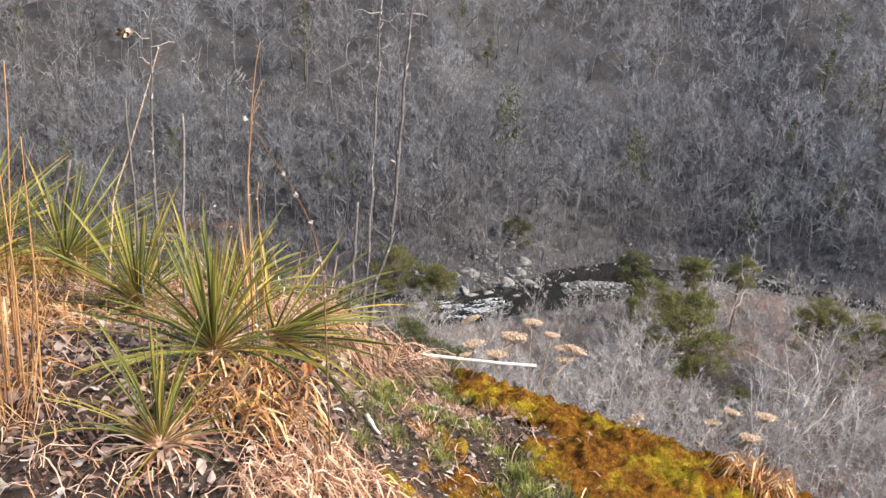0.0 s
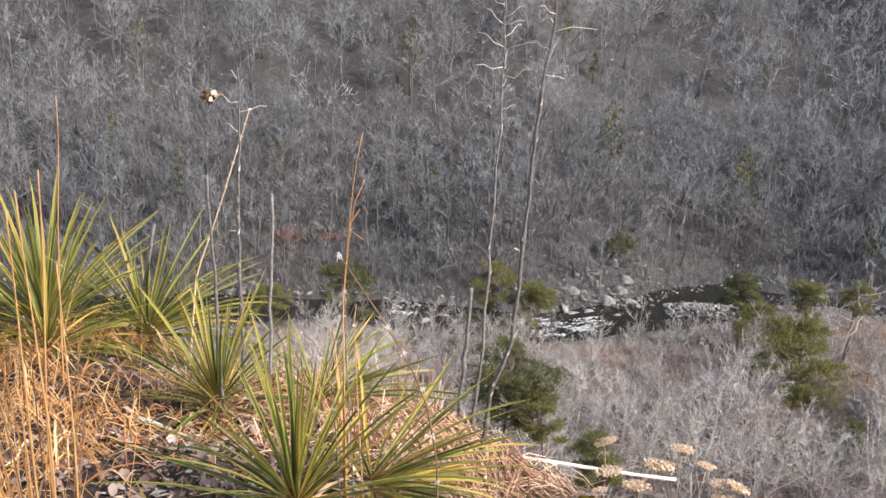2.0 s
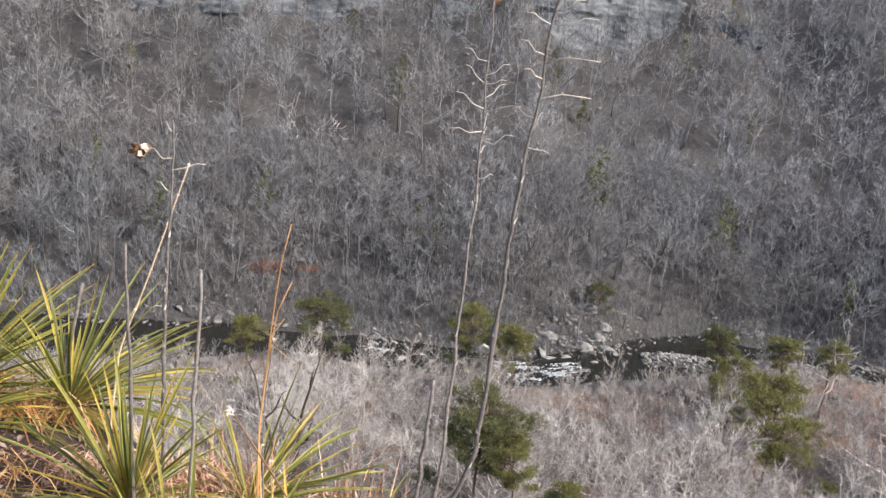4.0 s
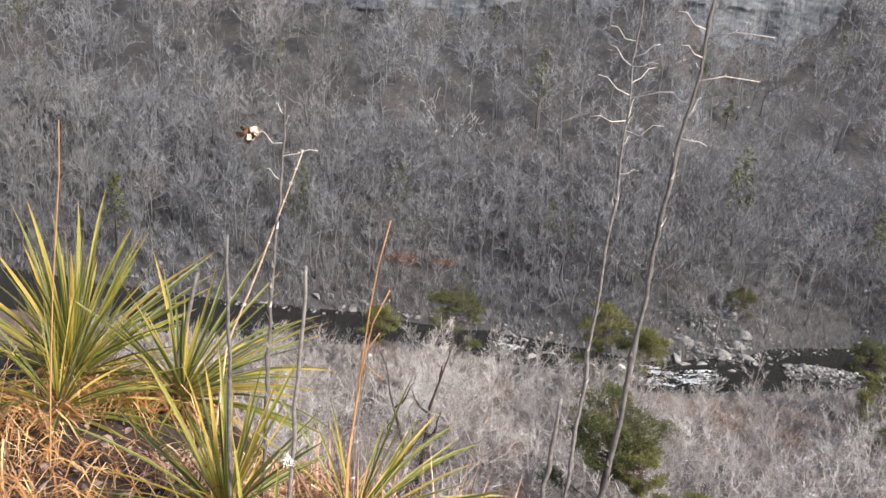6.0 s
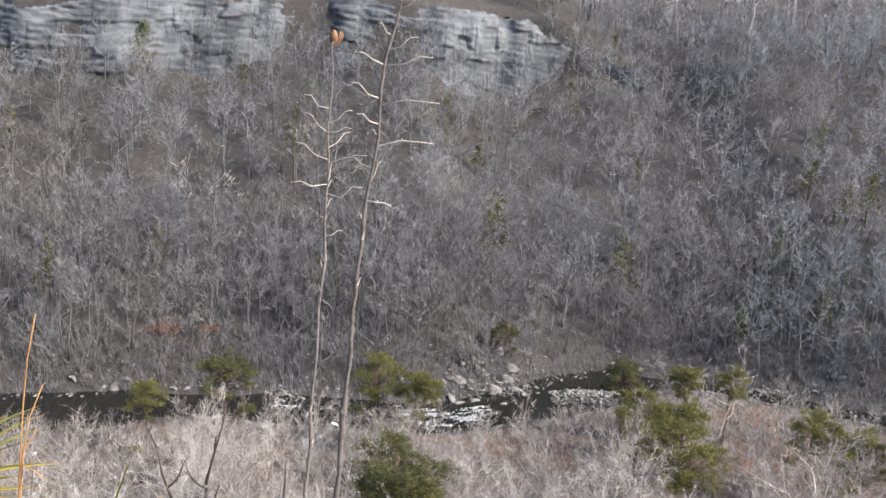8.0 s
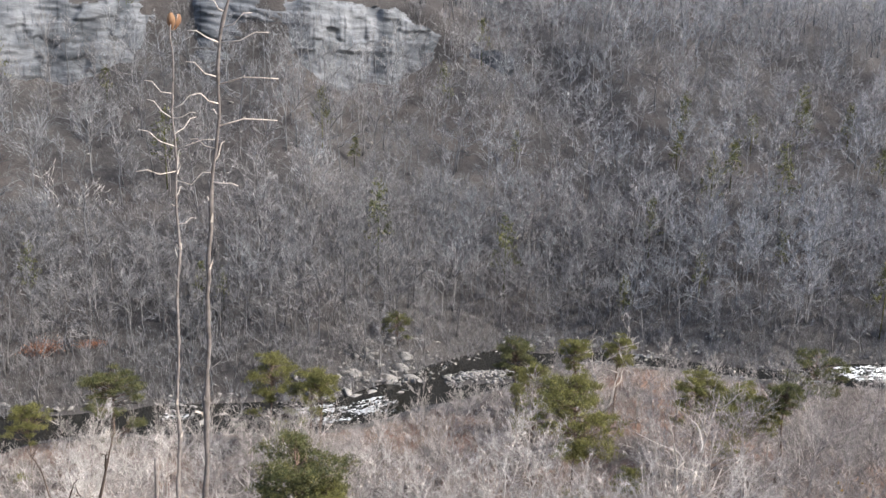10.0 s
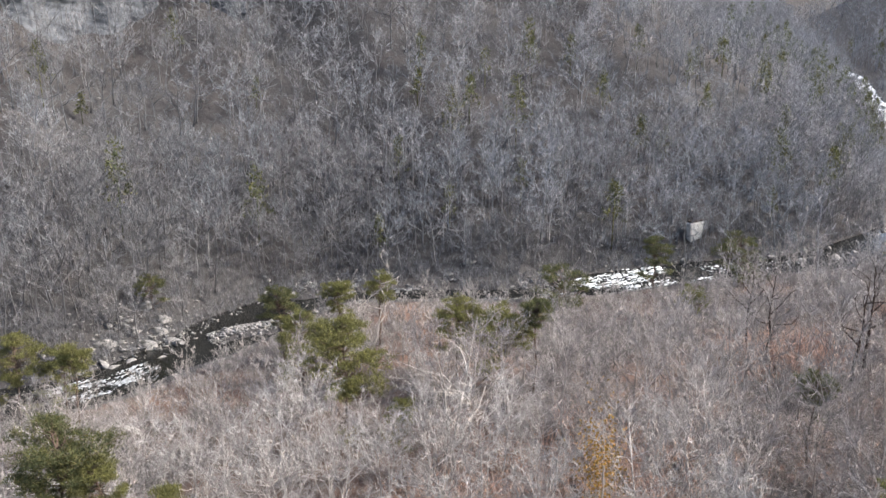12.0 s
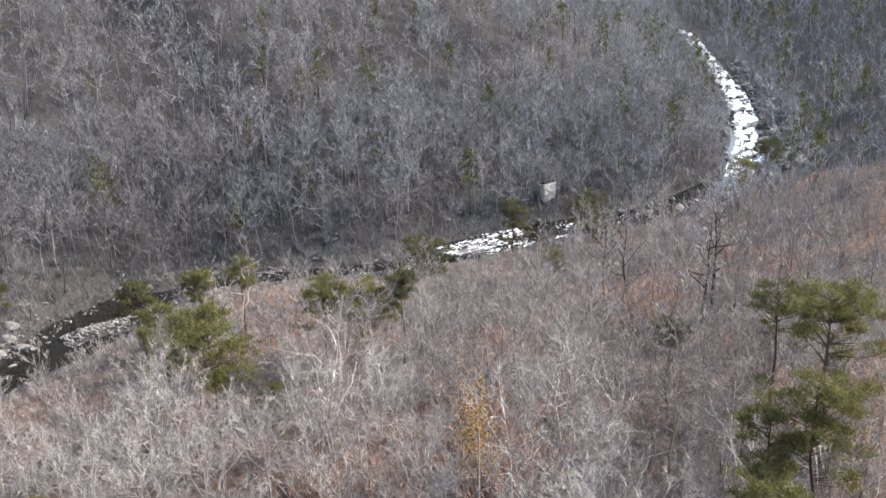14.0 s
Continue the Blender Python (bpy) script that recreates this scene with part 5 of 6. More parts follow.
def tall_grass(x, y, count, high, seed, label, mat=None, spread=0.12, lean=(0, 0), width=0.005):
    """A clump of upright dry stems with thin drooping blades."""
    rng = np.random.RandomState(seed)
    s = Soup()
    z = gz(x, y)
    for _ in range(count):
        a, q = rng.rand() * 6.28, spread * rng.rand()
        p = np.array([q * math.cos(a), q * math.sin(a), 0.0])
        h = high * (0.35 + 0.7 * rng.rand())
        d = np.array([math.cos(a) * 0.16 + lean[0] + rng.normal() * 0.06, math.sin(a) * 0.16 + lean[1] + rng.normal() * 0.06, 1.0])
        b = rng.normal(size=2) * 0.10 * h
        pts = [p + d * h * t + np.array([b[0] * t * t, b[1] * t * t, -0.12 * h * t ** 3 * rng.rand()]) for t in np.linspace(0, 1, 6)]
        s.blade(pts, width * (0.6 + 0.8 * rng.rand()), [math.cos(a + 1), math.sin(a + 1), 0], 0.85)
    v, f = s.arrays()
    ob = mesh_ob("grass_clump", v, f, mat or BLUESTEM)
    ob.matrix_basis = pose(x, y, z)
    return tagged(ob, label, "grass", "grass clumps on the ledge", "stuff")


tall_grass(-1.08, 0.92, 16, 0.75, 1301, "tall orange dry grass clump beside the yuccas", spread=0.16)
tall_grass(-1.16, 0.95, 18, 0.98, 1302, "tall orange dry grass clump beside the yuccas", spread=0.14)
tall_grass(-2.15, 2.35, 40, 0.32, 1303, "tall orange dry grass clump beside the yuccas", spread=0.2)
tall_grass(-1.10, 0.80, 40, 0.36, 1304, "short orange dry grass clump", spread=0.2, width=0.004)
tall_grass(-0.45, 1.62, 26, 0.55, 1305, "thin orange grass stems rising behind a yucca", spread=0.05)
tall_grass(-0.35, 2.55, 60, 0.35, 1307, "short pale dry grass at the rim", STRAW, 0.2)
tall_grass(-0.75, 2.6, 70, 0.35, 1308, "short pale dry grass at the rim", STRAW, 0.25)
tall_grass(-0.02, 2.0, 40, 0.22, 1309, "short pale dry grass at the rim", STRAW, 0.15)


def litter():
    rng = np.random.RandomState(1401)
    s = Soup()
    for i in range(16500):
        if i < 9500:
            x, y = -0.55 + rng.normal() * 0.85, 1.45 + rng.normal() * 0.85
        elif i < 11300:
            x, y = 0.25 + rng.normal() * 0.33, 1.25 + rng.normal() * 0.4
        else:
            x, y = -0.8 + rng.normal() * 2.6, 0.0 + rng.normal() * 2.6
        if y > np.interp(x, *zip(*RIM)) + 0.1 or (x > 0.9 and rng.rand() < 0.5):
            continue
        a, ln = rng.rand() * 6.28, 0.004 + 0.022 * rng.rand() ** 2
        ln *= 0.6 if x > -0.05 else 1.0
        wd = ln * (0.25 + 0.6 * rng.rand())
        z = (gz(x, y) if -3.5 < x < 2.5 and -0.3 < y < 4.5 else float(ground_z(x, y))) + 0.004 + 0.012 * rng.rand()
        c, sn = math.cos(a), math.sin(a)
        k = 0.7 * wd * rng.normal()
        tilt = 0.35 * rng.normal()
        q = [(-ln, 0, 0), (-ln * 0.2, -wd, k), (-ln * 0.2, wd, k), (ln * 0.4, -wd * 0.8, k), (ln * 0.4, wd * 0.8, k), (ln, 0, 0), (0, 0, -0.2 * k)]
        v = [(x + u * c - w * sn, y + u * sn + w * c, z + h + tilt * u + abs(tilt) * ln * 0.6) for u, w, h in q]
        s.add(v, [(0, 1, 6), (0, 6, 2), (1, 3, 6), (6, 4, 2), (3, 5, 6), (6, 5, 4)])
    v, f = s.arrays()
    tagged(mesh_ob("leaf_litter", v, f, LITTER), "grey and brown fallen leaves and bark chips on dark soil", "leaf litter", kind="stuff")


litter()


def fallen_leaf(x, y, size, turn, mat, seed, label):
    rng = np.random.RandomState(seed)
    k = 8
    t = np.linspace(0, 1, k)
    w = size * 0.32 * np.sin(np.pi * np.clip(t * 0.94 + 0.03, 0, 1)) * (1 + 0.25 * np.sin(t * 19))
    curl = size * 0.5 * (0.5 + rng.rand())
    v = []
    for i in range(k):
        for s in (-1, 0, 1):
            v.append(((t[i] - 0.5) * size, s * w[i], curl * (s * s * 0.55 * w[i] / size * 1.6 + (t[i] - 0.5) ** 2 * 0.7)))
    f = [(i * 3 + j, i * 3 + j + 1, i * 3 + j + 4, i * 3 + j + 3) for i in range(k - 1) for j in range(2)]
    ob = mesh_ob("fallen_leaf", v, f, mat, True)
    ob.matrix_basis = pose(x, y, gz(x, y) + 0.012, rng.normal() * 14, rng.normal() * 14, turn)
    tagged(ob, label, "leaf", "single fallen leaves on the ledge")


for _i, (_x, _y, _s, _t) in enumerate(((-1.37, 2.0, 0.10, 20), (-0.22, 1.2, 0.09, 80), (-0.73, 0.86, 0.09, 40), (-1.09, 0.88, 0.08, 100), (-1.2, 1.75, 0.08, 10), (-0.95, 1.65, 0.07, 60), (-0.9, 1.35, 0.08, 140), (-0.2, 1.35, 0.08, 95))):
    fallen_leaf(_x, _y, _s, _t, RED_LEAF if _i in (0, 1, 4, 7) else LITTER, 1420 + _i, "red-brown curled fallen leaf" if _i in (0, 1, 4, 7) else "tan curled fallen leaf")


# ---- moss, green tufts ----
def moss(name, x0, y0, x1, y1, half, seed, label, high=0.035):
    """A cushion of moss along a line on the ledge."""
    n, k = int(math.hypot(x1 - x0, y1 - y0) / 0.012) + 8, int(2 * half / 0.012) + 6
    u, v = np.meshgrid(np.linspace(-0.06, 1.06, n), np.linspace(-1, 1, k), indexing="ij")
    dx, dy = x1 - x0, y1 - y0
    ln = math.hypot(dx, dy)
    x = x0 + dx * u - dy / ln * half * v
    y = y0 + dy * u + dx / ln * half * v
    lump = 1.2 * np.abs(waves(x, y, 0.13, seed, 3)) + 0.7 * np.abs(waves(x, y, 0.055, seed + 9, 2)) - 0.3
    fine = waves(x, y, 0.05, seed + 1, 3)
    mask = np.minimum(1, 3.0 * np.minimum(u + 0.06, 1.06 - u)) - v ** 2 * 0.95 + 0.55 * waves(x, y, 0.3, seed + 2, 3)
    z = ground_z(x, y) + np.clip(mask, -0.4, 0.5) * high * 1.6 + np.clip(mask, 0, 0.6) * (0.6 * high * lump + 0.35 * high * fine) - 0.008
    p = (np.arange(n - 1)[:, None] * k + np.arange(k - 1)).ravel()
    f = np.stack([p, p + k, p + k + 1, p + 1], -1)
    f = f[mask.ravel()[f].max(axis=1) > -0.05]
    ob = mesh_ob(name, np.stack([x, y, z], -1).reshape(-1, 3), f, MOSS, True)
    tagged(ob, label, "moss", "moss cushions on the ledge", "stuff")
    rng = np.random.RandomState(seed + 5)
    s = Soup()
    pick = rng.randint(0, len(f), int(len(f) * 2.0))
    co = np.stack([x, y, z], -1).reshape(-1, 3)
    for i in pick:
        o = co[f[i]].mean(axis=0) + rng.normal(size=3) * 0.004 - (0, 0, 0.002)
        d = rng.normal(size=3) * 0.55 + np.array([0, 0, 1.0])
        s.blade([o, o + d * (0.003 + 0.006 * rng.rand())], 0.0030, [math.cos(i), math.sin(i), 0])
    v2, f2 = s.arrays()
    fur = mesh_ob("moss_fibres", v2, f2, MOSS_FUR)
    tagged(fur, "fine fibres standing on the moss", "moss", "moss cushions on the ledge", "stuff")


moss("moss", 0.40, 2.08, 1.46, 1.00, 0.33, 1501, "thick orange and yellow-green moss along the rim", 0.05)
moss("moss", 0.62, 1.32, 1.10, 0.78, 0.26, 1504, "orange-brown moss on the ledge", 0.035)
moss("moss", 0.20, 1.02, 0.42, 0.80, 0.10, 1507, "small yellow moss patch on soil", 0.022)
moss("moss", 0.10, 1.25, 0.35, 1.15, 0.08, 1510, "small yellow moss patch on soil", 0.02)
moss("moss", 0.05, 0.85, 0.22, 0.75, 0.07, 1513, "small yellow moss patch on soil", 0.02)
moss("moss", -0.05, 1.95, 0.12, 1.8, 0.08, 1516, "small yellow moss patch on soil", 0.02)


def tuft(x, y, size, count, seed, mat=None, label="small feathery green plant on the soil"):
    rng = np.random.RandomState(seed)
    s = Soup()
    for _ in range(count):
        a, q = rng.rand() * 6.28, size * math.sqrt(rng.rand())
        p = np.array([q * math.cos(a), q * math.sin(a), 0.0])
        p[2] = gz(x + p[0], y + p[1]) - gz(x, y)
        d = np.array([math.cos(a) * 0.5 * q / size + rng.normal() * 0.35, math.sin(a) * 0.5 * q / size + rng.normal() * 0.35, 1.0])
        h = 0.016 + 0.028 * rng.rand()
        s.blade([p, p + d * h * 0.6, p + d * h], 0.0028, [math.cos(a + 1.6), math.sin(a + 1.6), 0])
    v, f = s.arrays()
    ob = mesh_ob("green_tuft", v, f, mat or GREEN_TUFT)
    ob.matrix_basis = pose(x, y, gz(x, y))
    tagged(ob, label, "plant", "green tufts on the ledge", "stuff")


for _i, (_x, _y, _s) in enumerate(((0.0, 1.46, 0.09), (0.09, 1.10, 0.06), (-0.03, 0.98, 0.05), (0.16, 2.02, 0.08), (0.39, 1.74, 0.08), (0.40, 1.28, 0.08), (0.55, 0.97, 0.12), (0.49, 1.10, 0.09),
                                  (-0.03, 1.17, 0.07), (0.26, 1.05, 0.05), (-0.15, 0.92, 0.05), (0.10, 1.62, 0.07), (0.30, 1.95, 0.07), (0.62, 0.85, 0.10), (0.44, 0.85, 0.08), (0.05, 1.30, 0.05), (0.27, 2.2, 0.06))):
    tuft(_x, _y, _s, int(2600 * _s), 1600 + _i)
_rng = np.random.RandomState(1670)
for _i in range(22):
    _y = 0.72 + 1.25 * _rng.rand()
    _x = 0.02 + (0.60 - 0.22 * (_y - 0.7)) * _rng.rand()
    tuft(_x, _y, 0.03 + 0.04 * _rng.rand(), int(90 + 90 * _rng.rand()), 1671 + _i)
for _i, (_x, _y, _s) in enumerate(((0.17, 1.56, 0.04), (0.13, 1.40, 0.02), (0.20, 1.16, 0.03), (0.30, 1.66, 0.05), (0.36, 1.5, 0.05), (0.5, 1.55, 0.06))):
    tuft(_x, _y, _s, int(4200 * _s), 1640 + _i, STRAW, "small withered tan plant on the soil")


# ---- stones, sticks ----
def stone(x, y, size, seed, label, sink=0.25):
    v, f = boulder_arrays(seed, 0.75)
    ob = mesh_ob("stone", v, f, ROCK_NEAR)
    ob.data.polygons.foreach_set("use_smooth", np.zeros(len(f), dtype=bool))
    ob.matrix_basis = Matrix.LocRotScale((x, y, gz(x, y) + size * (0.6 - sink)), Euler((0.2, 0.1, seed * 1.0)), (size, size, size))
    tagged(ob, label, "stone", "stones on the ledge")


stone(-1.08, 0.66, 0.13, 1701, "pale tan sandstone lump half sunk in straw")
stone(-0.98, 0.46, 0.10, 1702, "pale tan sandstone lump half sunk in straw")
for _i, (_x, _y) in enumerate(((0.17, 1.59), (0.10, 1.40), (0.235, 1.1), (-0.02, 1.6), (0.42, 1.4), (0.6, 1.1), (0.33, 0.95))):
    stone(_x, _y, 0.014 + 0.006 * (_i % 3), 1710 + _i, "small pale stone chip on the soil")


def stick(points, radius, mat, label, bent=0.01, seed=0, name="stick"):
    rng = np.random.RandomState(seed)
    a, b = np.array(points[0], float), np.array(points[1], float)
    k = 7
    t = np.linspace(0, 1, k)
    p = a + (b - a) * t[:, None] + np.cumsum(rng.normal(size=(k, 3)) * bent * 0.4, axis=0)
    s = Soup()
    s.tube(p - a, radius * (1.1 - 0.45 * t) * (1 + 0.12 * rng.normal(size=k)), 7)
    ob = part(name, s, mat, smooth=True)
    ob.matrix_basis = pose(*a)
    tagged(ob, label, "stick", "sticks on the ledge")
    return ob


stick([(-0.22, 2.84, -2.22), (0.89, 2.77, -2.265)], 0.0105, STALK_PALE, "bleached white dead branch jutting out from the rim", 0.006, 1801, "dead_branch")
for _i, (_x, _y, _a, _l, _r) in enumerate(((0.235, 1.61, -48, 0.15, 0.008), (-0.02, 1.15, -60, 0.10, 0.010), (0.0, 1.30, 30, 0.07, 0.006), (-1.35, 2.1, -28, 0.28, 0.012), (0.5, 1.62, -20, 0.3, 0.005), (-0.7, 0.6, 10, 0.2, 0.005), (0.28, 1.02, 75, 0.06, 0.005))):
    _dx, _dy = math.cos(radians(_a)) * _l, math.sin(radians(_a)) * _l
    stick([(_x, _y, gz(_x, _y) + _r), (_x + _dx, _y + _dy, gz(_x + _dx, _y + _dy) + _r)], _r, STALK_PALE if _i in (0, 1, 3, 6) else STALK, "pale weathered stick lying on the ledge", 0.004, 1810 + _i)


# ---- dead yucca stalks with their branches and seed pods ----
def pod(parent, p, size, seed, turn=(8, 6)):
    """A split three-part seed capsule with a pale lining."""
    rng = np.random.RandomState(seed)
    outer, inner = Soup(), Soup()
    for q in range(3):
        a0 = q * 2.094 + rng.rand() * 0.3
        for soup, r in ((outer, 1.0), (inner, 0.88)):
            vs, n, m = [], 8, 5
            for i in range(n):
                t = i / (n - 1)
                wide = 0.84 * math.sin(math.pi * (0.18 + 0.72 * t)) + 0.08
                rad = size * 0.5 * r * (0.18 + 1.05 * math.sin(math.pi * (0.04 + 0.66 * t)))
                for j in range(m):
                    s = j / (m - 1) - 0.5
                    a = a0 + s * 2 * wide
                    lip = 1 - 0.28 * abs(s) * 2
                    vs.append((rad * lip * math.cos(a), rad * lip * math.sin(a), size * (t * 1.2 - 0.15)))
            f = [(i * m + j, i * m + j + 1, i * m + j + m + 1) for i in range(n - 1) for j in range(m - 1)] + [(i * m + j, i * m + j + m + 1, i * m + j + m) for i in range(n - 1) for j in range(m - 1)]
            soup.add(vs, f)
    body = part("seed_pod", outer, POD, parent, "split brown seed capsule", True, pose(*p, *turn, seed * 40))
    part("pod_lining", inner, POD_PALE, body, "pale inside of the capsule", True)


def dead_stalk(x, y, bends, radius, branches, pods, seed, label, mat=None, flake=True):
    """A dead flower stalk: bends are (rise, dx, dy) from its foot; branches are (rise, reach in x, rise of the tip)."""
    rng = np.random.RandomState(seed)
    z = gz(x, y) - 0.03
    base = empty("dead_stalk", pose(x, y, z), label, "dead stalk", "dead yucca stalks on the ledge")
    b = np.array([(0, 0, 0)] + list(bends), float)
    hs = np.linspace(0, b[-1, 0], 52)
    path = np.column_stack([np.interp(hs, b[:, 0], b[:, 1]), np.interp(hs, b[:, 0], b[:, 2]), hs])
    kink = np.interp(hs, np.linspace(0, hs[-1], 15), np.where(np.arange(15) % 2, 1, -1) * (0.3 + 1.0 * rng.rand(15))) * radius * 0.5
    path[1:-1, 0] += kink[1:-1] * np.minimum(1, 3 * hs[1:-1] / hs[-1])
    path[1:-1, :2] += rng.normal(size=(50, 2)) * 0.0012
    s = Soup()
    rad = radius * (1 - 0.68 * hs / hs[-1]) * (1 + 0.10 * rng.normal(size=52)) * np.where(rng.rand(52) < 0.14, 1.45, 1.0)
    s.tube(path, rad, 7)
    part("stem", s, mat or STALK, base, smooth=True)
    for rise, dx, dz in branches:
        p = np.array([np.interp(rise, hs, path[:, 0]), np.interp(rise, hs, path[:, 1]), rise])
        dy = rng.normal() * 0.35 * abs(dx)
        e = p + np.array([dx, dy, dz])
        m = p + np.array([dx * 0.42, dy * 0.5, dz * 0.30 + 0.10 * abs(dx) * rng.normal() * 0.6])
        m2 = p + np.array([dx * 0.72, dy * 0.8, dz * 0.8 + 0.006])
        s = Soup()
        s.tube([p, m, m2, e], np.array([1.0, 0.8, 0.7, 0.55]) * max(radius * 0.20, 0.0017), 5)
        if rng.rand() < 0.4:
            s.tube([m, m + np.array([0.003 * np.sign(dx), 0, 0.006])], [radius * 0.2, radius * 0.1], 4)
        part("branch", s, STALK_PALE, base, "pale bleached side branch", True)
    if flake:
        for _ in range(18):
            s = Soup()
            rise = hs[-1] * (0.08 + 0.72 * rng.rand())
            p = np.array([np.interp(rise, hs, path[:, 0]), np.interp(rise, hs, path[:, 1]), rise])
            a = rng.rand() * 6.28
            d = np.array([math.cos(a) * 0.4, math.sin(a) * 0.4, 1.0])
            p = p + np.array([math.cos(a), math.sin(a), 0]) * radius * 0.6
            s.blade([p, p + d * 0.014, p + d * 0.03], 0.008, [-math.sin(a), math.cos(a), 0])
            part("bract", s, STALK_PALE, base, "pale papery bract on the stem")
    for q, size, sd, turn in pods:
        pod(base, q, size, sd, turn)
        root = np.array([np.interp(q[2] + 0.01, hs, path[:, 0]), np.interp(q[2] + 0.01, hs, path[:, 1]), min(q[2] + 0.03, hs[-1])])
        s = Soup()
        s.tube([root, (root + np.array(q)) / 2 + (0, 0, 0.008), q], [radius * 0.3, radius * 0.25, radius * 0.25], 4)
        part("branch", s, STALK, base, smooth=True)
    return base


_zb, _za = gz(-0.03, 2.27) - 0.03, gz(-0.07, 2.63) - 0.03
# rise of the nodes is given from the eye's height and turned into rise over the foot
dead_stalk(-0.03, 2.27, [(_r - _zb, _x + 0.03, _y - 2.27) for _r, _x, _y in ((-1.62, 0.0, 2.28), (-1.41, 0.066, 2.297), (-0.85, 0.089, 2.357), (-0.57, 0.10, 2.387), (-0.33, 0.124, 2.413), (-0.02, 0.146, 2.446), (0.12, 0.18, 2.46), (0.24, 0.20, 2.47))], 0.0100,
           [(_r - _zb, _x, _z) for _r, _x, _z in ((-0.32, -0.07, 0.02), (-0.36, 0.03, 0.06), (-0.41, 0.07, -0.01), (-0.26, 0.16, 0.01), (-0.23, -0.02, 0.01), (-0.20, -0.06, 0.03), (-0.15, 0.16, 0.02), (-0.13, -0.08, 0.04), (-0.47, -0.01, 0.02), (-0.04, 0.13, 0.03), (0.0, 0.08, 0.04), (0.04, -0.04, 0.03), (-0.04, -0.08, 0.03), (0.11, 0.06, 0.03), (0.16, -0.06, 0.03))],
           [], 1901, "tall grey dead yucca stalk with bare pale side branches")
dead_stalk(-0.07, 2.63, [(_r - _za, _x + 0.07, _y - 2.63) for _r, _x, _y in ((-1.65, -0.04, 2.67), (-0.84, -0.027, 2.885), (-0.72, -0.021, 2.918), (-0.40, -0.027, 3.0), (-0.13, -0.026, 3.07), (0.0, -0.03, 3.10))], 0.0080,
           [(_r - _za, _x, _z) for _r, _x, _z in ((-0.22, -0.09, 0.04), (-0.30, -0.08, 0.06), (-0.39, -0.11, 0.06), (-0.47, -0.12, 0.01), (-0.40, 0.13, 0.04), (-0.50, 0.12, 0.03), (-0.30, 0.08, 0.02), (-0.35, 0.07, 0.05), (-0.55, 0.02, 0.03), (-0.64, 0.06, 0.02), (-0.27, 0.08, 0.05), (-0.58, -0.02, 0.0), (-0.47, 0.012, 0.07))],
           [((0.045, 0.49, -0.01 - _za), 0.045, 3, (6, 4))], 1902, "slender grey dead yucca stalk with bare branches and a split pod")
# a papery strip peeling from the tall stalk
_s = Soup()
_s.blade([(0.078, 2.345, -1.10), (0.07, 2.335, -1.055), (0.05, 2.33, -1.045), (0.03, 2.33, -1.07), (0.02, 2.335, -1.10)], 0.012, [0.3, 0.9, 0.2], 0.6)
_v, _f = _s.arrays()
_o = mesh_ob("peeling_strip", _v - np.array([-0.03, 2.27, _zb]), _f, STALK_PALE, False, None, bpy.data.objects["dead_stalk"], "curled white peeling strip of bark")
_zc = gz(-1.0, 2.38) - 0.03
dead_stalk(-1.0, 2.38, [(_r - _zc, _x + 1.0, _y - 2.38) for _r, _x, _y in ((-1.43, -1.009, 2.40), (-0.99, -1.022, 2.45), (-0.65, -1.02, 2.5), (-0.46, -1.022, 2.5))], 0.0085,
           [(_r - _zc, _x, _z) for _r, _x, _z in ((-0.625, 0.10, 0.022), (-0.70, -0.055, 0.028), (-0.585, -0.095, 0.02), (-0.53, 0.02, 0.03), (-0.5, -0.03, 0.03), (-1.08, -0.03, 0.0))],
           [], 1903, "thin dark dead yucca stalk holding one split pod")


def ragged_pod(parent, p, size, seed):
    """An opened, crumbled capsule: pale ragged lining, brown curled valves, a dark one for the hollow."""
    rng = np.random.RandomState(seed)
    body = Soup()
    v, f = boulder_arrays(seed, 1.0, 4)
    body.add(v * size * 0.27 * (1 + 0.3 * rng.normal(size=(len(v), 1))) + (size * 0.08, -size * 0.1, size * 0.15), f)
    core = part("seed_pod", body, POD_PALE, parent, "opened ragged pale seed capsule", False, pose(*p))
    # the DARK_BARK valve paints the shade inside the open capsule
    for turn, drop, long, mat in ((200, -18, 0.62, POD), (165, 12, 0.5, POD), (100, -35, 0.45, POD), (275, -55, 0.55, DARK_BARK), (310, -40, 0.42, POD_PALE), (20, 10, 0.42, POD_PALE)):
        a, d = radians(turn), radians(drop)
        out = np.array([math.cos(a) * math.cos(d), math.sin(a) * math.cos(d) * 0.7, math.sin(d)])
        side = np.array([-math.sin(a), math.cos(a) * 0.6, 0.5])
        side /= np.linalg.norm(side)
        up = np.cross(out, side)
        vs, n, m = [], 6, 5
        for i in range(n):
            t = i / (n - 1)
            w = 0.30 * size * math.sin(math.pi * (0.2 + 0.72 * t))
            for j in range(m):
                q = j / (m - 1) * 2 - 1
                vs.append(out * size * (0.12 + long * t) + side * w * q + up * size * (0.16 * q * q - 0.14 * math.sin(3.1 * t)) + rng.normal(size=3) * size * 0.018)
        fs = [(i * m + j, i * m + j + 1, i * m + j + m + 1) for i in range(n - 1) for j in range(m - 1)] + [(i * m + j, i * m + j + m + 1, i * m + j + m) for i in range(n - 1) for j in range(m - 1)]
        valve = Soup()
        valve.add(vs, fs)
        part("valve", valve, mat, core, "", True)


ragged_pod([o for o in bpy.data.objects if o.name.startswith("dead_stalk")][-1], (-0.125, 0.12, -0.565 - _zc), 0.062, 1905)


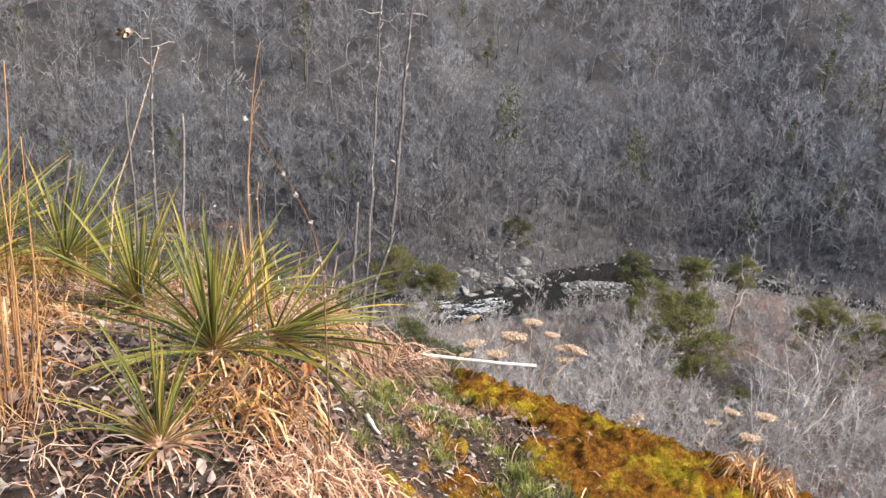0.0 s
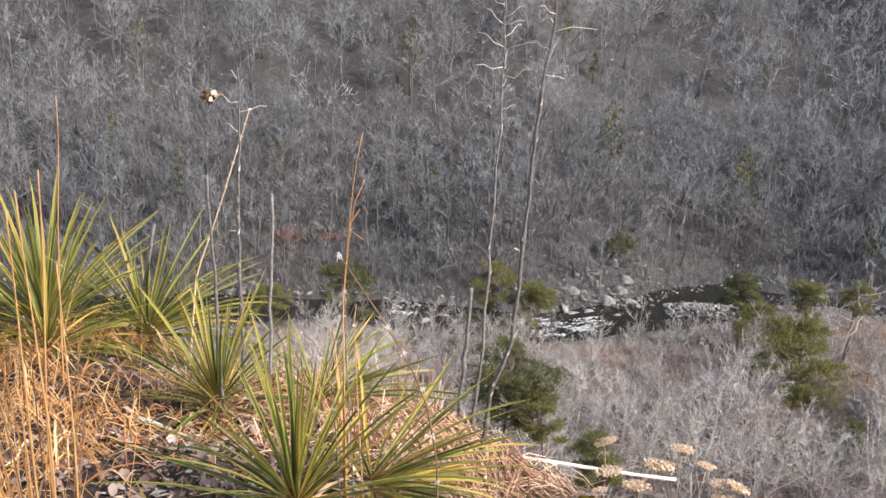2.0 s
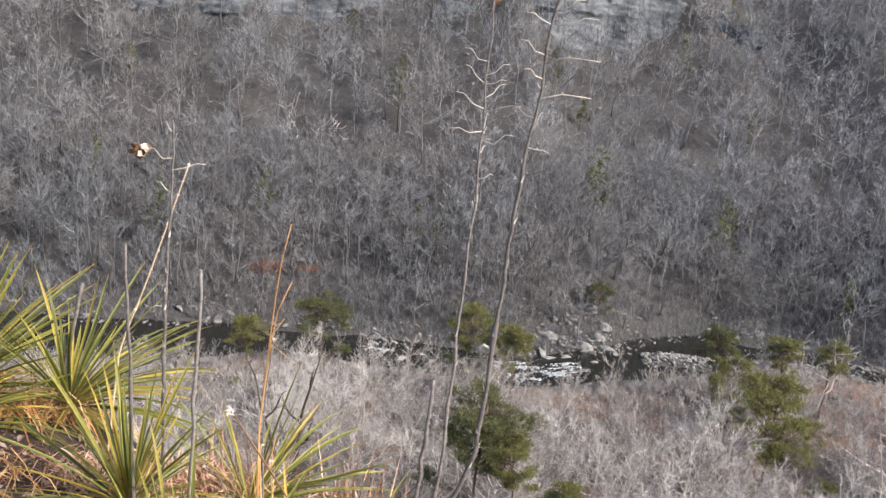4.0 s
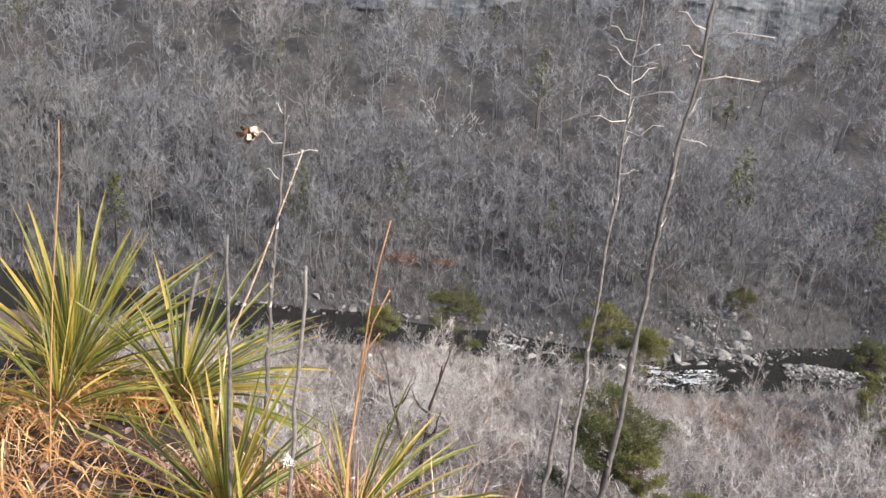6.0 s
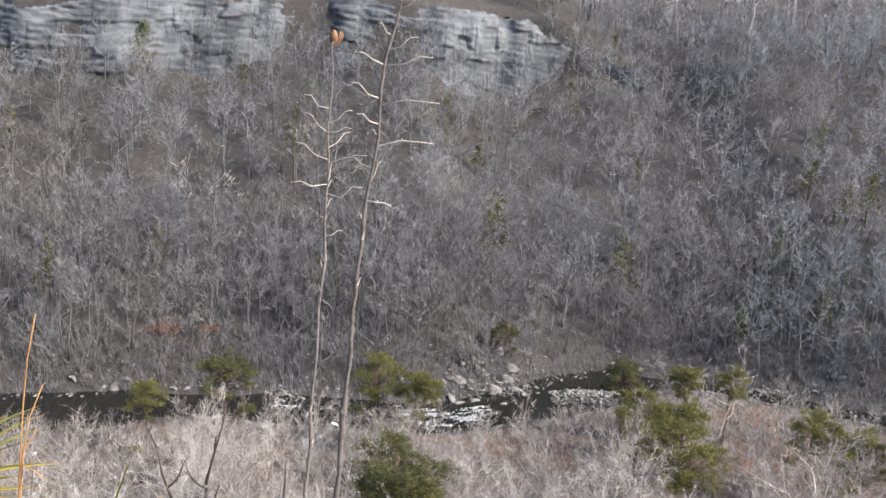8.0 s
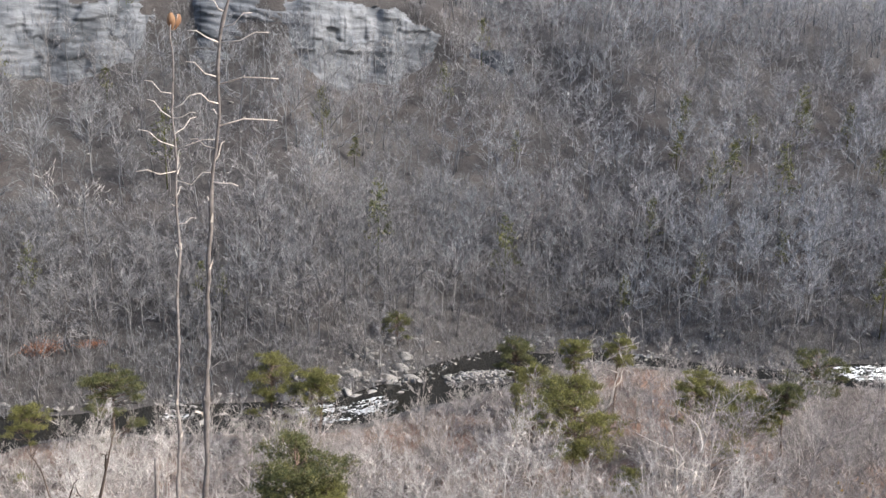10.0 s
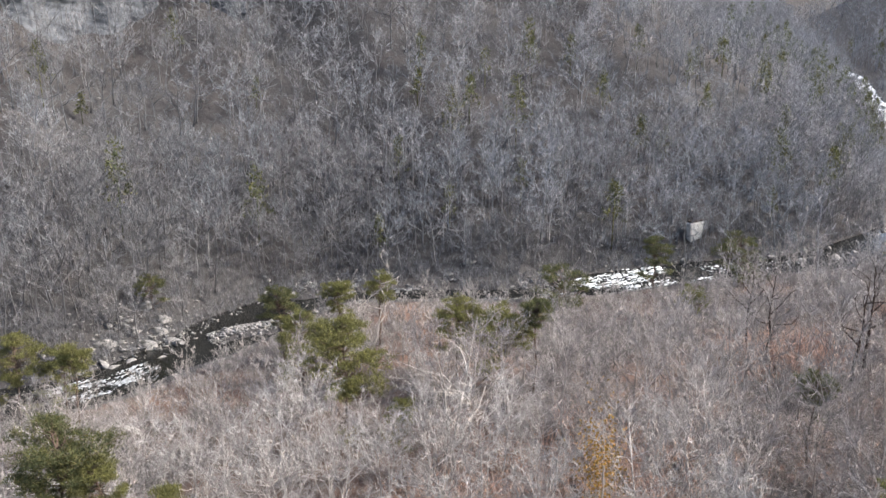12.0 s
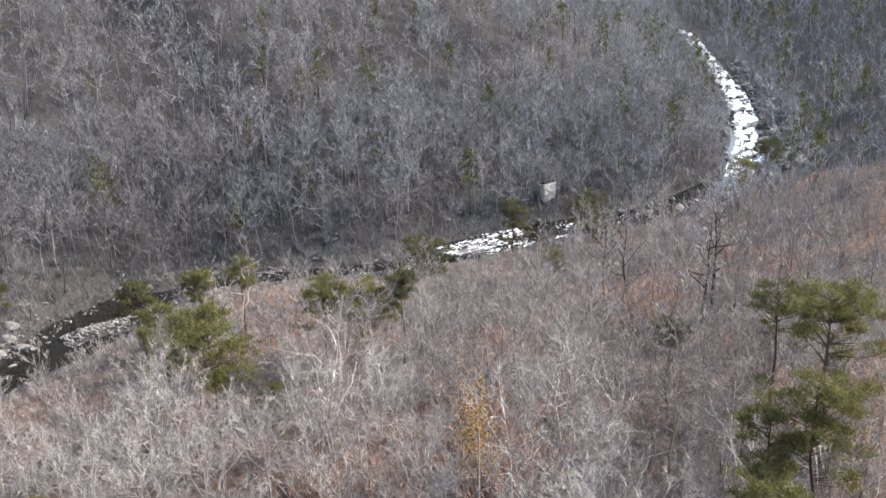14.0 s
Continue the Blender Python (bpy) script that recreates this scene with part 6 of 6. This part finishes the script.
def stub(x, y, top, dx, dy, radius, seed, label):
    rng = np.random.RandomState(seed)
    z = gz(x, y) - 0.03
    k = 12
    t = np.linspace(0, 1, k)
    p = np.column_stack([dx * t, dy * t, (top - z) * t])
    p[1:, :2] += rng.normal(size=(k - 1, 2)) * 0.003
    s = Soup()
    s.tube(p, radius * (1.05 - 0.35 * t) * (1 + 0.08 * rng.normal(size=k)), 7)
    ob = part("broken_stalk", s, STALK, smooth=True)
    ob.matrix_basis = pose(x, y, z)
    tagged(ob, label, "dead stalk", "broken dead stalks on the ledge")


stub(-1.03, 2.2, -0.795, -0.033, 0.0, 0.007, 1911, "grey broken-off dead stem standing among yuccas")
stub(-0.86, 2.2, -0.85, 0.034, 0.0, 0.007, 1912, "grey broken-off dead stem standing among yuccas")
stub(-0.13, 2.66, -1.36, 0.03, 0.03, 0.010, 1913, "grey broken-off dead stem standing at the rim")
stub(-1.83, 3.30, -1.37, 0.15, 0.0, 0.013, 1914, "grey leaning dead stem beside the large yucca")
stub(-2.45, 3.0, -1.2, -0.02, 0.0, 0.010, 1915, "grey broken-off dead stem beside the large yucca")


def seed_stem(x, y, bends, radius, mat, tips, seed, label, size=0.008):
    """A thin arching stem set with tufts of white seed fluff; tips: how far along the stem."""
    rng = np.random.RandomState(seed)
    z = gz(x, y) - 0.02
    base = empty("seed_stem", pose(x, y, z), label, "dry stem", "dry seed stems on the ledge")
    b = np.array([(0, 0, 0)] + list(bends), float)
    seg = np.concatenate([[0], np.cumsum(np.linalg.norm(np.diff(b, axis=0), axis=1))])
    t = np.linspace(0, seg[-1], 16)
    p = np.column_stack([np.interp(t, seg, b[:, c]) for c in range(3)])
    s = Soup()
    s.tube(p, radius * (1 - 0.6 * t / t[-1]), 5)
    part("stem", s, mat, base, smooth=True)
    for u in tips:
        q = np.array([np.interp(u * seg[-1], seg, b[:, c]) for c in range(3)])
        s = Soup()
        for _ in range(64):
            v = rng.normal(size=3)
            v /= np.linalg.norm(v)
            sd = np.cross(v, rng.normal(size=3))
            sd /= np.linalg.norm(sd) + 1e-9
            o = q + rng.normal(size=3) * size * 0.22
            s.blade([o, o + v * size * (0.25 + 0.45 * rng.rand())], size * 0.14, sd)
        part("seed_fluff", s, FLUFF, base, "white tuft of seed fluff")


def stem_from(x, y, pts):
    """Bends of a stem from points given at the eye's height."""
    z = gz(x, y) - 0.02
    return [(px - x, py - y, pz - z) for px, py, pz in pts]


seed_stem(-0.12, 0.8, stem_from(-0.12, 0.8, [(-0.15, 0.8, -1.0), (-0.185, 0.8, -0.843), (-0.261, 0.8, -0.707), (-0.363, 0.8, -0.555)]), 0.0034, POD, (0.50, 0.60, 0.70, 0.78, 0.84, 1.0), 1921, "thin arching stem with white seed tufts", 0.0115)
for _i, (_dx, _dy, _k) in enumerate(((0, 0, 0.0), (0.003, 0.004, 0.12), (-0.003, 0.005, 0.2), (0.004, -0.004, 0.28))):
    seed_stem(-0.425 + _dx, 1.33 + _dy, stem_from(-0.425 + _dx, 1.33 + _dy, [(-0.434 + 0.0 * _dx, 1.31 + _dy, -0.870 - 0.0 * _k), (-0.421 + 0.5 * _dx, 1.31 + _dy, -0.680 - 0.0 * _k), (-0.413 + 1.0 * _dx, 1.31 + _dy, -0.578 - 0.3 * _k), (-0.403 + 1.4 * _dx, 1.31 + _dy, -0.490 - 0.6 * _k), (-0.388 + 2.0 * _dx, 1.31 + _dy, -0.416 - 1.0 * _k)]), 0.0025, BLUESTEM, (), 1930 + _i, "tall orange dry grass stem behind a yucca")
for _i, (_x, _y, _tx, _ty, _tz) in enumerate(((-1.71, 2.29, -1.63, 2.30, -0.56), (-1.06, 0.92, -1.08, 0.93, -0.50), (-1.10, 0.95, -1.04, 0.96, -0.46), (-1.12, 0.94, -1.11, 0.94, -0.55), (-1.02, 0.92, -1.00, 0.92, -0.66))):
    _mx, _my = (_x + _tx) / 2 + 0.012 * math.sin(_i * 2.1), (_y + _ty) / 2
    seed_stem(_x, _y, stem_from(_x, _y, [(_x * 0.75 + _tx * 0.25, _y, -1.40 - 0.02 * _i), (_mx, _my, -1.08), (_tx * 0.85 + _mx * 0.15, _ty, _tz - 0.16), (_tx, _ty, _tz)]), 0.0036, BLUESTEM, (), 1940 + _i, "tall orange dry grass stem before the large yucca")
seed_stem(-0.40, 1.35, stem_from(-0.40, 1.35, [(-0.44, 1.38, -0.95), (-0.444, 1.4, -0.83), (-0.43, 1.4, -0.70)]), 0.003, STALK, (0.72, 0.80, 1.0), 1922, "thin stem with white seed tufts", 0.0072)
seed_stem(-0.36, 1.28, stem_from(-0.36, 1.28, [(-0.387, 1.3, -1.21), (-0.403, 1.3, -0.93), (-0.40, 1.32, -0.88)]), 0.003, BLUESTEM, (0.35, 0.5, 0.56, 0.92), 1923, "thin orange stem with white seed tufts", 0.0072)
seed_stem(-0.42, 1.25, stem_from(-0.42, 1.25, [(-0.46, 1.3, -1.11), (-0.506, 1.3, -0.991), (-0.543, 1.3, -0.963)]), 0.0025, STALK, (0.6, 0.85, 1.0), 1924, "thin stem with white seed tufts", 0.007)
seed_stem(-1.36, 2.75, stem_from(-1.36, 2.75, [(-1.299, 2.75, -1.399), (-1.198, 2.75, -1.125), (-1.104, 2.75, -0.84), (-1.045, 2.75, -0.66)]), 0.0048, TAN_STEM, (0.55, 0.62, 0.68, 0.74, 0.78, 0.82, 0.86, 0.91, 0.95, 1.0), 1925, "leaning pale stem with small white seed cups", 0.0095)


# ---- dried flat flower heads below the rim ----
def umbel(x, y, top, size, seed, lean=0.0):
    rng = np.random.RandomState(seed)
    fx, fy = x - 0.06 + 0.05 * rng.normal(), y - 0.02 + 0.04 * rng.normal()
    z = gz(fx, fy) - 0.02
    base = empty("dried_flower", pose(fx, fy, z), "dried flower stem with a flat tan seed head", "dried flower", "dried flowers at the rim")
    q = np.array([x - fx, y - fy, top - z])
    stem, head = Soup(), Soup()
    mid = q * np.array([0.3, 0.3, 0.55])
    stem.tube([(0, 0, 0), mid, q - (0, 0, size * 0.35)], [0.002, 0.0017, 0.0014], 5)
    for i in range(70):
        a, r = i * 2.4, math.sqrt((i + 0.5) / 70)
        p = q + np.array([math.cos(a) * r * size * 0.5, math.sin(a) * r * size * 0.34, size * 0.06 * (1 - r * r) + rng.normal() * size * 0.012 + lean * math.cos(a) * r * size * 0.5])
        if i % 4 == 0:
            stem.tube([q - (0, 0, size * 0.35), p], [0.0014, 0.001], 3)
        for _ in range(3):
            o = p + rng.normal(size=3) * size * np.array([0.05, 0.05, 0.028])
            k = size * (0.036 + 0.02 * rng.rand())
            oct_v = np.array([(1, 0, 0), (-1, 0, 0), (0, 1, 0), (0, -1, 0), (0, 0, 0.8), (0, 0, -0.8)]) * k * (1 + 0.3 * rng.normal(size=(6, 1)))
            head.add(o + oct_v, [(0, 2, 4), (2, 1, 4), (1, 3, 4), (3, 0, 4), (2, 0, 5), (1, 2, 5), (3, 1, 5), (0, 3, 5)])
    part("stem", stem, TAN_STEM, base)
    part("flower_head", head, UMBEL, base, "flat tan dried flower head")


for _i, (_x, _y, _z, _s, _l) in enumerate(((0.436, 2.13, -1.72, 0.075, 0.5), (0.451, 2.083, -1.82, 0.10, 0.25), (0.554, 2.054, -1.855, 0.10, 0.0), (0.633, 2.08, -1.775, 0.115, -0.1), (0.714, 2.095, -1.71, 0.085, -0.1),
                                         (0.80, 2.058, -1.752, 0.07, -0.15), (0.845, 2.024, -1.803, 0.075, 0.0), (0.907, 2.009, -1.80, 0.09, -0.4), (0.858, 2.0, -1.845, 0.08, 0.1), (0.60, 2.12, -1.80, 0.05, 0.1),
                                         (1.324, 1.40, -1.80, 0.065, 0.1), (1.393, 1.394, -1.75, 0.07, -0.25), (1.503, 1.347, -1.74, 0.08, -0.15), (1.449, 1.327, -1.82, 0.075, -0.1), (1.03, 1.48, -1.85, 0.09, 0.6), (0.40, 1.93, -1.80, 0.05, 0.3))):
    umbel(_x, _y, _z, _s, 2000 + _i, _l)
